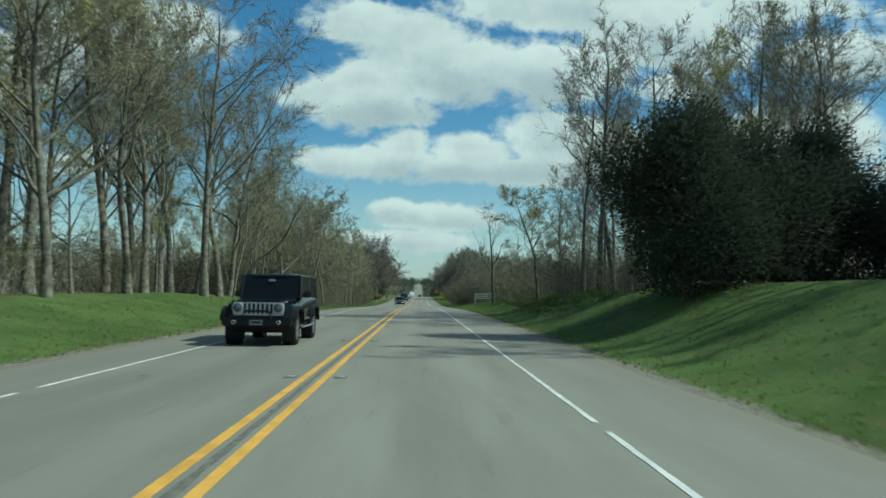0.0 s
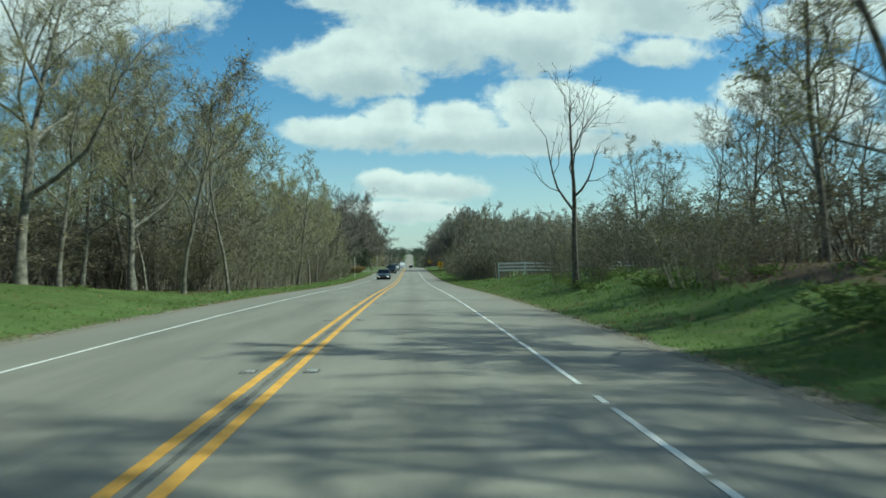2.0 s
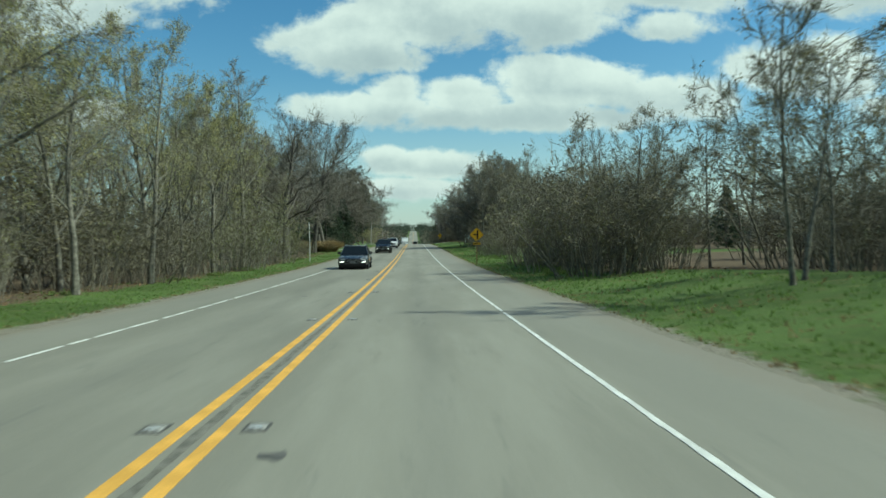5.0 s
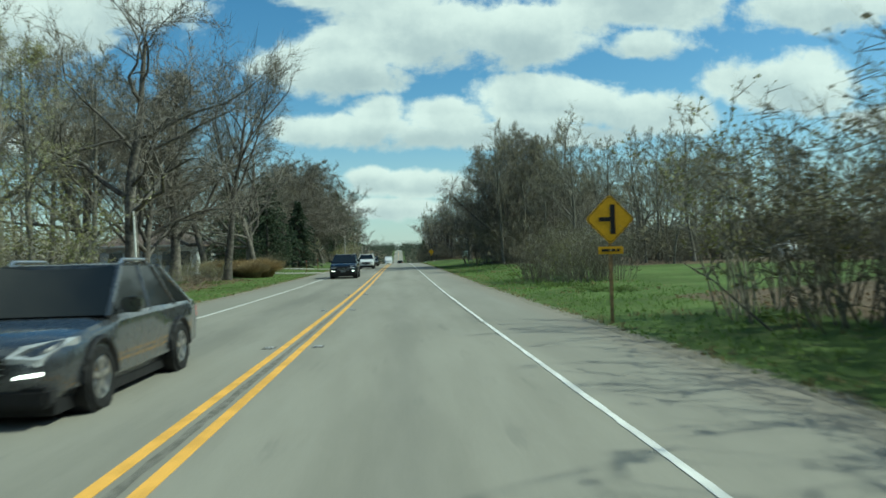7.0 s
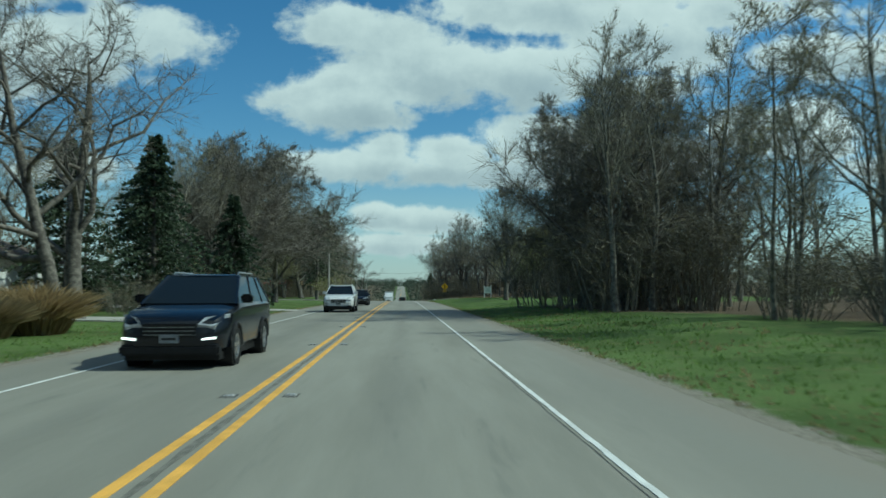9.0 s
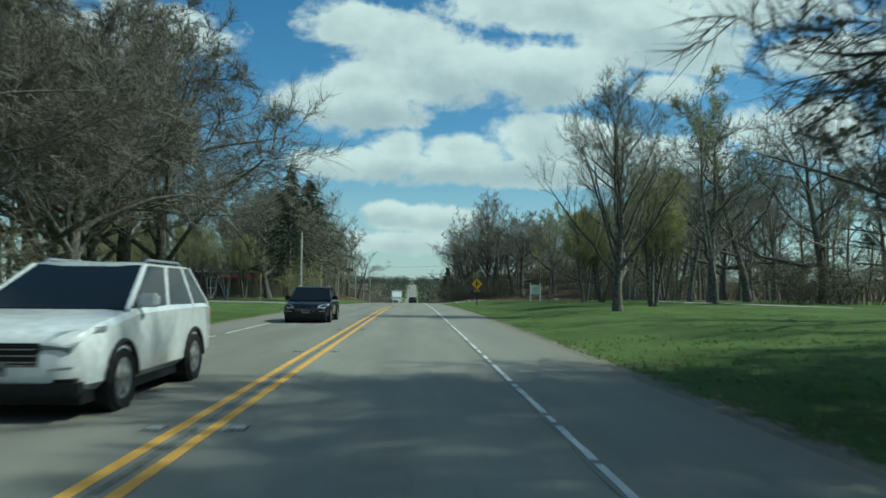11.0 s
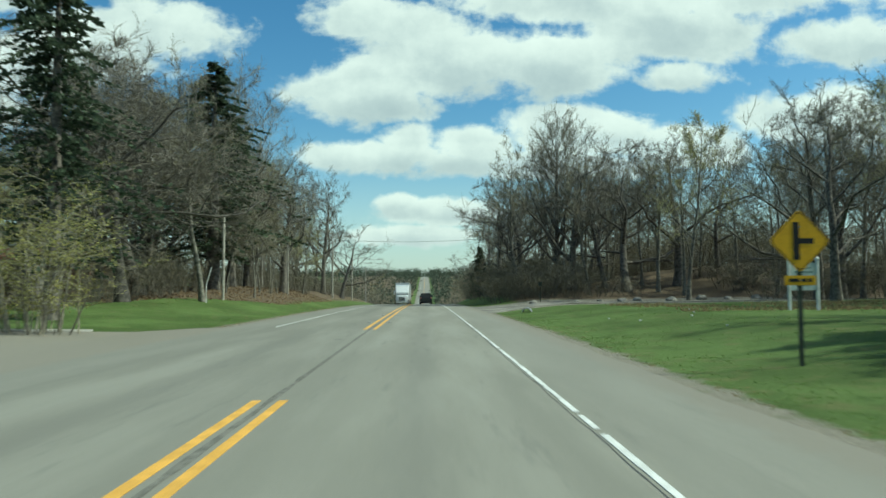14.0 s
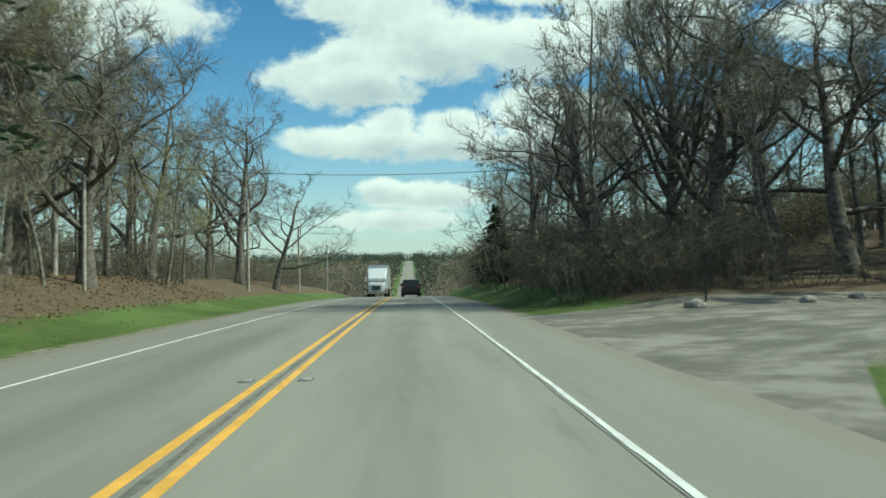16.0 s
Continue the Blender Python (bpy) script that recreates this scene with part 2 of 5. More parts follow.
M_BRUSH_GREEN = leaf_material("olive_brush_leaf", (.27, .27, .125), .25)
M_WILLOW = leaf_material("yellow_green_leaf", (.36, .345, .125))
M_BLADE = leaf_material("grass_blade", (.19, .28, .078), .25)
M_WEED = leaf_material("weed_leaf", (.21, .275, .10), .3)
# Distance haze is put into this leaf colour, as a lift towards blue.
M_FAR = leaf_material("hazed_far_foliage", (.095, .115, .088), .3)
M_LITTER = leaf_material("fallen_leaf", (.24, .17, .105), .45)
M_STRAW = leaf_material("dry_grass", (.33, .25, .14))


# ---- helpers for meshes ----
def mesh_object(name, verts, faces, mat, parent=None, label="", smooth=False):
    me = bpy.data.meshes.new(name)
    me.from_pydata(verts, [], faces)
    me.materials.append(mat)
    if smooth:
        me.shade_smooth()
    ob = new(name, me)
    ob.parent = parent
    if label:
        ob["label"] = label
    return ob


def part(name, bm, mat, parent=None, label="", smooth=False):
    """Links a bmesh as one mesh object under a thing or a part."""
    me = bpy.data.meshes.new(name)
    bmesh.ops.recalc_face_normals(bm, faces=bm.faces)
    bm.to_mesh(me)
    bm.free()
    me.materials.append(mat)
    if smooth:
        me.shade_smooth()
    ob = new(name, me)
    ob.parent = parent
    if label:
        ob["label"] = label
    return ob


# ---- ground ----
RB_Y = [-60, 8, 28, 45, 75, 90, 112, 130, 150, 185, 235, 300, 330, 345, 400, 700]
RB_H = [1.8, 1.9, 1.9, 1.5, 1.3, 1.15, .75, .3, .1, .3, .35, .5, .35, 1.5, 2.2, 1.5]   # right bank, 12 m out
LB_Y = [-60, 0, 45, 65, 80, 150, 200, 230, 270, 296, 312, 330, 400, 700]
LB_H = [.7, .8, 1.2, .9, .1, -.2, .1, .25, .2, .25, .9, 1.8, 1.9, 1.5]                # left bank, 14 m out


def smoothstep(v):
    v = min(1.0, max(0.0, v))
    return v * v * (3 - 2 * v)


def ground_z(x, y):
    z = road_z(y)
    if abs(x) < 5.8:
        return z - .05
    if x > 0:
        h = np.interp(y, RB_Y, RB_H)
        z += -.05 + (h + .05) * smoothstep((x - 5.8) / 7.1) + .25 * smoothstep((x - 14) / 25) * (1 if y < 500 else 0)
        z += 2.6 * smoothstep((x - 11) / 26) * smoothstep((y - 334) / 14) * smoothstep((560 - y) / 120)
    else:
        h = np.interp(y, LB_Y, LB_H)
        z += -.05 + (h + .05) * smoothstep((-x - 5.8) / 8.3) + .25 * smoothstep((-x - 16) / 25) * (1 if y < 500 else 0)
    far = smoothstep((abs(x) - 60) / 500)
    z = z * (1 - .45 * far) + far * (4 + 10 * noise.noise((x * .004, y * .004, 0)))
    return z + .07 * noise.noise((x * .35, y * .35, 3)) * smoothstep((abs(x) - 5.8) / 2)


def woodland(x, y):
    """How far the floor is woodland litter rather than grass, 0 to 1."""
    if x < 0:
        edge = np.interp(y, [-60, 60, 78, 84, 190, 200, 262, 300, 310, 318, 324, 420], [13, 14, 11, 8.8, 8.6, 14, 22, 26, 14, 9.6, 7.8, 8])
    else:
        edge = np.interp(y, [-60, 30, 46, 60, 66, 90, 108, 124, 128, 151, 156, 166, 169, 185, 188, 204, 208, 222, 226, 235, 300, 328, 334, 420], [14, 12, 9.2, 9.2, 13, 24, 16, 14, 9.5, 9.5, 9, 30, 40, 24, 17, 15, 10.5, 10.5, 24, 40, 34, 26, 9, 8.5])
    wild = noise.noise((x * .012, y * .012, 5)) + (.9 if abs(x) < 55 else .9 - .012 * (abs(x) - 55))
    return smoothstep((abs(x) - edge) / 3 + .2) * smoothstep(wild * 2 + .3)


def build_ground():
    xs = sorted(set([s * v for s in (-1, 1) for v in (5.1, 5.5, 5.9, 6.3, 6.7, 7.2, 7.8, 8.6, 9.6, 10.8, 12, 13.5, 15, 17, 20, 24, 29, 36, 46, 60, 80, 110, 160, 250, 400, 700, 1300, 2600)] + [0]))
    ys = [-2500, -1200, -600, -300, -150, -80, -50] + list(np.arange(-40, 420, 2.0)) + list(np.arange(420, 800, 12)) + list(np.arange(800, 1500, 25)) + [1600, 1800, 2100, 2500, 3200, 4000, 4800]
    verts = [(x, y, ground_z(x, y)) for y in ys for x in xs]
    n = len(xs)
    faces = [(j * n + i, j * n + i + 1, (j + 1) * n + i + 1, (j + 1) * n + i) for j in range(len(ys) - 1) for i in range(n - 1)]
    ob = mesh_object("ground", verts, faces, M_GROUND, smooth=True)
    att = ob.data.color_attributes.new("litter", "FLOAT_COLOR", "POINT")
    vals = []
    for x, y, z in verts:
        grit = smoothstep((6.75 - abs(x)) / 1.0) * .75
        if 272 < y < 296 and -7.6 < x < -5.4:
            grit = .9
        if 316 < y < 334 and 6 < x < 30:
            grit = 1.0
        vals += [woodland(x, y), grit, 0, 1]
    att.data.foreach_set("color", vals)
    return tagged(ob, "spring grass verges, lawns and leaf-littered woodland floor", "ground", kind="structure")


def strip(name, x0, x1, y0, y1, lift, mat, step=4.0, thick=.004, taper=None):
    """A ribbon along the road, with real thickness."""
    n = max(1, int(math.ceil((y1 - y0) / step)))
    verts, faces = [], []
    for i in range(n + 1):
        y = y0 + (y1 - y0) * i / n
        z = road_z(y) + lift
        verts += [(x0, y, z - thick), (x0, y, z), (x1, y, z), (x1, y, z - thick)]
    for i in range(n):
        a, b = 4 * i, 4 * i + 4
        faces += [(a, b, b + 1, a + 1), (a + 1, b + 1, b + 2, a + 2), (a + 2, b + 2, b + 3, a + 3)]
    faces += [(0, 1, 2, 3), (4 * n + 3, 4 * n + 2, 4 * n + 1, 4 * n)]
    return verts, faces


def build_road():
    ys = list(np.arange(-80, 420, 2.0)) + list(np.arange(420, 1500, 10))
    rng = random.Random(5)
    verts, faces = [], []
    for i, y in enumerate(ys):
        z = road_z(y)
        wl = 5.42 + .10 * noise.noise((0, y * .35, 1)) + .05 * rng.uniform(-1, 1)
        wr = 5.66 + .10 * noise.noise((5, y * .35, 2)) + .05 * rng.uniform(-1, 1)
        verts += [(-wl, y, z - .12), (-wl + .03, y, z - .02), (-3.7, y, z), (0, y, z), (3.7, y, z), (wr - .03, y, z - .02), (wr, y, z - .12)]
    for i in range(len(ys) - 1):
        a, b = 7 * i, 7 * i + 7
        faces += [(a + k, a + k + 1, b + k + 1, b + k) for k in range(6)]
    road = mesh_object("road", verts, faces, M_ASPHALT)
    tagged(road, "sun-bleached grey asphalt two-lane road with paved shoulders", "road", kind="structure")
    return road


build_ground()
road = build_road()


def marking(name, x, width, stretches, mat, label, rng_seed=1, worn=()):
    """A painted line; worn: stretches and the share that has flaked away there."""
    rng = random.Random(rng_seed)
    verts, faces = [], []

    def add(x0, x1, y0, y1):
        v, f = strip(name, x0, x1, y0, y1, .006, mat, step=3 if y1 < 430 else 12)
        o = len(verts)
        verts.extend(v)
        faces.extend(tuple(i + o for i in q) for q in f)
    for y0, y1 in stretches:
        y = y0
        while y < y1:
            bad = worn and next((w for a, b, w in worn if a < y < b), .03)
            flaked = worn and rng.random() < bad
            ln = min(y1 - y, (rng.uniform(.06, .3) if flaked else rng.uniform(.2, .8)) if worn else 30)
            if not flaked:
                j = rng.uniform(-.006, .006) if worn else 0
                k = width / 2 * (rng.uniform(.85, 1.1) if worn else 1)
                add(x - k + j, x + k + j * .5, y, y + ln + .002)
            y += ln
    return tagged(mesh_object(name, verts, faces, mat), label, "road marking", kind="structure")


for side in (-.165, .165):
    marking("centre_line", side, .115, [(-40, 278), (294, 1450)], M_YELLOW, "solid yellow line, one of a no-passing pair", 3)
marking("edge_line", 3.58, .070, [(-40, 1450)], M_WHITE, "flaking white edge line along the shoulder", 4, ((22, 60, .22), (66, 84, .12), (205, 262, .5), (262, 312, .18)))
marking("edge_line", -3.58, .066, [(-40, 272), (296, 1450)], M_WHITE, "worn white edge line along the shoulder", 6, ((92, 128, .4), (232, 262, .4)))


# ---- plants ----
class Wood:
    """Collects tubes and leaves into plain vertex and face lists."""

    def __init__(self):
        self.v, self.f = [], []

    def tube(self, pts, radii, sides):
        o, n = len(self.v), len(pts)
        side = Vector((1, 0, 0))
        for i, p in enumerate(pts):
            d = (pts[min(i + 1, n - 1)] - pts[max(i - 1, 0)]).normalized()
            a = d.cross(side)
            if a.length < .1:
                a = d.cross(Vector((0, 1, 0)))
            a.normalize()
            b = d.cross(a)
            if i == n - 1:
                self.v.append(p)
                break
            for k in range(sides):
                t = 2 * math.pi * k / sides
                self.v.append(p + (a * math.cos(t) + b * math.sin(t)) * radii[i])
        for i in range(n - 2):
            for k in range(sides):
                k2 = (k + 1) % sides
                q = o + i * sides
                self.f.append((q + k, q + k2, q + sides + k2, q + sides + k))
        q, tip = o + (n - 2) * sides, o + (n - 1) * sides
        for k in range(sides):
            self.f.append((q + k, q + (k + 1) % sides, tip))

    def sliver(self, p, q, width, rng):
        """One hair-thin twig."""
        s = (q - p).cross(Vector((rng.gauss(0, 1), rng.gauss(0, 1), rng.gauss(0, 1)))).normalized() * width * .5
        o = len(self.v)
        self.v += [p - s, p + s, q]
        self.f.append((o, o + 1, o + 2))

    def leaf(self, p, size, rng, flat=.4, long=1.6, axis=None):
        d = axis if axis else Vector((rng.gauss(0, 1), rng.gauss(0, 1), rng.gauss(0, flat))).normalized()
        s = d.cross(Vector((rng.gauss(0, 1), rng.gauss(0, 1), rng.gauss(0, 1))))
        s = s.normalized() * size * .5
        o = len(self.v)
        self.v += [p, p + d * size * long * .5 + s, p + d * size * long, p + d * size * long * .5 - s]
        self.f.append((o, o + 1, o + 2, o + 3))


def bend(d, angle, rng, turn=None):
    """A direction at that angle from d."""
    a = d.cross(Vector((0, 0, 1)))
    if a.length < .05:
        a = Vector((1, 0, 0))
    a.normalize()
    b = d.cross(a)
    t = rng.uniform(0, 2 * math.pi) if turn is None else turn
    return (d * math.cos(angle) + (a * math.cos(t) + b * math.sin(t)) * math.sin(angle)).normalized()


def grow_tree(seed, H, r, clear=.35, limbs=10, limb_len=.42, angle=.75, up=.10, wild=.16, branches=7, twigs=5, fine=3, buds=0, bud_size=.07, stems=1, lean=.04, thick=1.0):
    """Trunk and limbs, twigs, and buds of a broadleaved tree."""
    rng = random.Random(seed)
    wood, twig, bud = Wood(), Wood(), Wood()

    def line(p, d, length, n, jitter, rise):
        pts = [p]
        for i in range(n):
            d = (d + Vector((rng.gauss(0, jitter), rng.gauss(0, jitter), rng.gauss(0, jitter * .6) + rise))).normalized()
            pts.append(pts[-1] + d * length / n)
        return pts, d

    def at(pts, s):
        k = s * (len(pts) - 1)
        i = min(int(k), len(pts) - 2)
        return pts[i].lerp(pts[i + 1], k - i), (pts[i + 1] - pts[i]).normalized()

    for st in range(stems):
        base = Vector((0, 0, -.25))
        d0 = Vector((rng.gauss(0, lean), rng.gauss(0, lean), 1)).normalized()
        if stems > 1:
            az = 2 * math.pi * st / stems + rng.uniform(-.4, .4)
            base += Vector((math.cos(az), math.sin(az), 0)) * r * 1.1
            d0 = Vector((math.cos(az) * .22, math.sin(az) * .22, 1)).normalized()
        h = H * rng.uniform(.86, 1) if stems > 1 else H
        pts, _ = line(base, d0, h * .93, 9, .055, .02)
        rad = [r * (1.35 if i == 0 else 1) * (1 - .86 * i / 9) for i in range(10)]
        wood.tube(pts, rad, 7)
        for li in range(limbs):
            s = clear + (1 - clear) * (li + rng.random() * .7) / limbs
            s = min(s, .97)
            p, d = at(pts, s)
            rr = r * (1 - .86 * s) * rng.uniform(.45, .72)
            ln = H * limb_len * (1.12 - .72 * (s - clear) / (1 - clear)) * rng.uniform(.7, 1.15)
            ld = bend(d, angle * rng.uniform(.75, 1.2), rng, li * 2.4 + rng.uniform(-.5, .5))
            lp, _ = line(p, ld, ln, 6, wild, up)
            wood.tube(lp, [max(.012, rr * (1 - .85 * i / 6)) for i in range(7)], 5)
            for bi in range(branches):
                bs = .22 + .76 * (bi + rng.random()) / branches
                bp, bd = at(lp, min(bs, .99))
                bl = ln * rng.uniform(.26, .48) * (1.15 - .5 * bs)
                b2 = bend(bd, rng.uniform(.45, 1.0), rng)
                bpts, _ = line(bp, b2, bl, 4, wild * 1.2, up * 1.2)
                br = max(.009, rr * (1 - .8 * bs) * .5)
                wood.tube(bpts, [max(.007, br * (1 - .8 * i / 4)) for i in range(5)], 4)
                for ti in range(twigs):
                    tp, td = at(bpts, .15 + .84 * (ti + rng.random()) / twigs)
                    tl = max(.35, bl * rng.uniform(.25, .5))
                    tpts, td2 = line(tp, bend(td, rng.uniform(.4, 1.0), rng), tl, 2, wild, up)
                    twig.tube(tpts, [.0095 * thick, .0075 * thick], 3)
                    for fi in range(fine):
                        fp, fd = at(tpts, rng.random())
                        fl = tl * rng.uniform(.5, 1.3)
                        end = fp + bend(fd, rng.uniform(.3, .9), rng) * fl
                        twig.sliver(fp, end, .0135 * thick, rng)
                        if buds and rng.random() < buds:
                            bud.leaf(fp.lerp(end, rng.uniform(.3, 1)), bud_size * rng.uniform(.6, 1.4), rng, 1.0, 1.3)
                            bud.leaf(end, bud_size * rng.uniform(.6, 1.4), rng, 1.0, 1.3)
                            bud.leaf(fp.lerp(end, rng.uniform(.3, 1)), bud_size * rng.uniform(.6, 1.4), rng, 1.0, 1.3)
    return wood, twig, bud


def make_tree(name, label, category, seed, bark, twig_mat, bud_mat=None, **kw):
    """A tree as a thing with its trunk and crown, parked out of the way until it is copied."""
    wood, twig, bud = grow_tree(seed, **kw)
    root = new(name)
    tagged(root, label, category)
    mesh_object("trunk", wood.v, wood.f, bark, root, smooth=True)
    mesh_object("crown", twig.v, twig.f, twig_mat, root)
    if bud.v:
        mesh_object("foliage", bud.v, bud.f, bud_mat, root)["kind"] = "stuff"
    root["h"] = kw["H"]
    return root


def make_conifer(name, label, seed, H, R, mat, whorls=20, per=8, sprays=9, size=.42, low=.06, droop=.25, category="conifer", ragged=.62):
    rng = random.Random(seed)
    wood, leaf = Wood(), Wood()
    wood.tube([Vector((0, 0, -.25)), Vector((.03, 0, H * .35)), Vector((0, .04, H * .7)), Vector((0, 0, H))], [H * .017, H * .012, H * .007], 7)
    for w in range(whorls):
        s = low + (1 - low) * (w / whorls) ** .9
        ln = R * (1 - s) ** 1.0 * (.55 if s < low + .08 else 1)
        for k in range(per):
            az = rng.uniform(0, 2 * math.pi)
            l2 = ln * rng.uniform(ragged, 1.18) + .12
            p = Vector((0, 0, H * s + rng.uniform(-.2, .2)))
            d = Vector((math.cos(az), math.sin(az), rng.uniform(-.1, .3)))
            mid, end = p + d * l2 * .55, p + d * l2 + Vector((0, 0, -droop * l2))
            wood.tube([p, mid, end], [.022, .014], 3)
            for j in range(sprays):
                t = rng.uniform(.12, 1)
                q = p.lerp(mid, t * 2) if t < .5 else mid.lerp(end, t * 2 - 1)
                ax = (d + Vector((rng.gauss(0, .6), rng.gauss(0, .6), rng.gauss(-.25, .3)))).normalized()
                leaf.leaf(q + Vector((0, 0, rng.uniform(-.08, .08))), size * rng.uniform(.6, 1.25), rng, axis=ax, long=1.5)
    root = new(name)
    tagged(root, label, category)
    mesh_object("trunk", wood.v, wood.f, M_BARK_DARK, root, smooth=True)
    mesh_object("crown", leaf.v, leaf.f, mat, root)
    root["h"] = H
    return root


def make_cedar(name, label, seed, H, R, mat):
    """A dense dark evergreen, broad and uneven, foliage down to the ground."""
    rng = random.Random(seed)
    wood, leaf = Wood(), Wood()
    lobes = [(Vector((rng.uniform(-.45, .45) * R, rng.uniform(-.45, .45) * R, H * rng.uniform(.10, .70))), R * rng.uniform(.42, .72)) for _ in range(11)]
    lobes.append((Vector((0, 0, H * .8)), R * .42))
    wood.tube([Vector((0, 0, -.3)), Vector((.1, 0, H * .4)), Vector((0, .1, H * .9))], [.26, .16], 7)
    for c, rad in lobes:
        wood.tube([Vector((0, 0, c.z * .5)), c * .7 + Vector((0, 0, c.z * .2)), c], [.07, .05], 5)
        for i in range(4600):
            d = Vector((rng.gauss(0, 1), rng.gauss(0, 1), rng.gauss(0, .8))).normalized()
            p = c + d * rad * rng.uniform(.35, 1.08)
            if p.z < .15:
                p.z = .15 + rng.random() * .4
            ax = (d * .6 + Vector((rng.gauss(0, .4), rng.gauss(0, .4), rng.gauss(.1, .3)))).normalized()
            leaf.leaf(p, rng.uniform(.05, .115), rng, axis=ax, long=2.0)
    root = new(name)
    tagged(root, label, "evergreen tree")
    mesh_object("trunk", wood.v, wood.f, M_BARK_DARK, root, smooth=True)
    mesh_object("crown", leaf.v, leaf.f, mat, root)
    root["h"] = H
    return root


def make_shrub(name, label, seed, H, R, mat, twig_mat, stems=26, leaves=420, leaf_size=.042, category="shrub"):
    rng = random.Random(seed)
    wood, leaf = Wood(), Wood()
    for s in range(stems):
        az, k = rng.uniform(0, 2 * math.pi), math.sqrt(rng.random())
        b = Vector((math.cos(az) * R * .55 * k, math.sin(az) * R * .55 * k, -.15))
        out = Vector((math.cos(az), math.sin(az), 0)) * R * rng.uniform(.1, .75) * (.4 + k)
        h = H * rng.uniform(.5, 1.05)
        m = b + out * .35 + Vector((rng.gauss(0, .12), rng.gauss(0, .12), h * .55))
        e = b + out + Vector((rng.gauss(0, .15), rng.gauss(0, .15), h))
        rr = rng.uniform(.012, .03)
        wood.tube([b, m, e], [rr, rr * .6], 4)
        for j in range(5):
            t = rng.uniform(.2, 1)
            p = b.lerp(m, t * 2) if t < .5 else m.lerp(e, t * 2 - 1)
            d = Vector((rng.gauss(0, .7), rng.gauss(0, .7), rng.uniform(.1, 1))).normalized()
            q = p + d * h * rng.uniform(.15, .34)
            wood.tube([p, q], [.009], 3)
            for i in range(9):
                p2 = p.lerp(q, rng.random())
                d2 = (d + Vector((rng.gauss(0, .7), rng.gauss(0, .7), rng.gauss(0, .5)))).normalized()
                q2 = p2 + d2 * h * rng.uniform(.08, .18)
                wood.sliver(p2, q2, .018, rng)
                for u in range(max(0, round(leaves / (stems * 45) + rng.uniform(-.5, .5)))):
                    leaf.leaf(p2.lerp(q2, rng.random()), leaf_size * rng.uniform(.6, 1.5), rng, 1.0, 1.3)
    root = new(name)
    tagged(root, label, category)
    mesh_object("framework", wood.v, wood.f, twig_mat, root)
    if leaf.v:
        mesh_object("foliage", leaf.v, leaf.f, mat, root)["kind"] = "stuff"
    root["h"] = H
    return root


PROTO = []


def proto(ob):
    PROTO.append(ob)
    return ob


F_LABEL = "tall bare woodland tree with grey bark in early spring"
FOREST = [proto(make_tree("bare_tree", F_LABEL, "tree", 10 + i, M_BARK, M_TWIG, M_BUD_TAN, H=h, r=r, clear=c, limbs=li, limb_len=ll, angle=a, buds=b, bud_size=.04, up=.09, wild=.2, branches=6, twigs=6, fine=9, thick=1.2))
          for i, (h, r, c, li, ll, a, b) in enumerate([(15, .19, .34, 13, .38, .74, .32), (16, .22, .38, 13, .36, .72, .15), (13, .16, .26, 13, .42, .8, .34), (14, .17, .3, 12, .44, .82, .2)])]
BUDDING = [proto(make_tree("budding_tree", "slender woodland tree hazed with yellow-green spring buds", "tree", 30 + i, M_BARK, M_TWIG, M_BUD, H=h, r=r, clear=.24, limbs=12, limb_len=.38, angle=.75, buds=1.0, bud_size=.043, up=.09, wild=.2, branches=6, twigs=6, fine=9, thick=1.1))
           for i, (h, r) in enumerate([(12, .14), (10, .12), (14, .17)])]
OAK = [proto(make_tree("oak_tree", "gnarled bare oak with dark wide-reaching limbs", "tree", 50 + i, M_BARK_DARK, M_TWIG_DARK, None, H=h, r=r, clear=.22, limbs=13, limb_len=.60, angle=1.05, wild=.30, up=.09, branches=7, twigs=6, fine=9, thick=1.3))
       for i, (h, r) in enumerate([(13, .34), (12, .30), (14.5, .36)])]
VASE = proto(make_tree("shade_tree", "large bare open-grown shade tree with ascending limbs", "tree", 70, M_BARK_DARK, M_TWIG, None, H=14.5, r=.30, clear=.14, limbs=28, limb_len=.54, angle=.66, wild=.15, up=.12, branches=10, twigs=7, fine=9, thick=1.0))
OLDOAK = [proto(make_tree("oak_tree", "old spreading oak with a dense crown of crooked level limbs", "tree", 60 + i, M_BARK_OAK, M_TWIG_DARK, M_BUD_TAN, H=h, r=.35, lean=.12, clear=.27, limbs=17, limb_len=.78, angle=1.2, wild=.36, up=.07, branches=10, twigs=6, fine=8, thick=1.25, buds=.10, bud_size=.05))
          for i, h in enumerate([11.5, 12.5])]
LEANER = proto(make_tree("shade_tree", "tall dark forking tree leaning over the front yard", "tree", 73, M_BARK_OAK, M_TWIG_DARK, None, H=14.5, r=.32, clear=.36, limbs=15, limb_len=.62, angle=.72, wild=.2, up=.09, branches=10, twigs=7, fine=9, thick=1.1, lean=.1))
CLUMP = proto(make_tree("budding_tree", "three-stemmed lawn tree hazed with olive spring buds", "tree", 66, M_BARK_DARK, M_TWIG, M_BUD, H=9, r=.13, clear=.26, limbs=10, limb_len=.42, angle=.6, wild=.16, up=.1, branches=8, twigs=7, fine=11, buds=.9, bud_size=.042, stems=3))
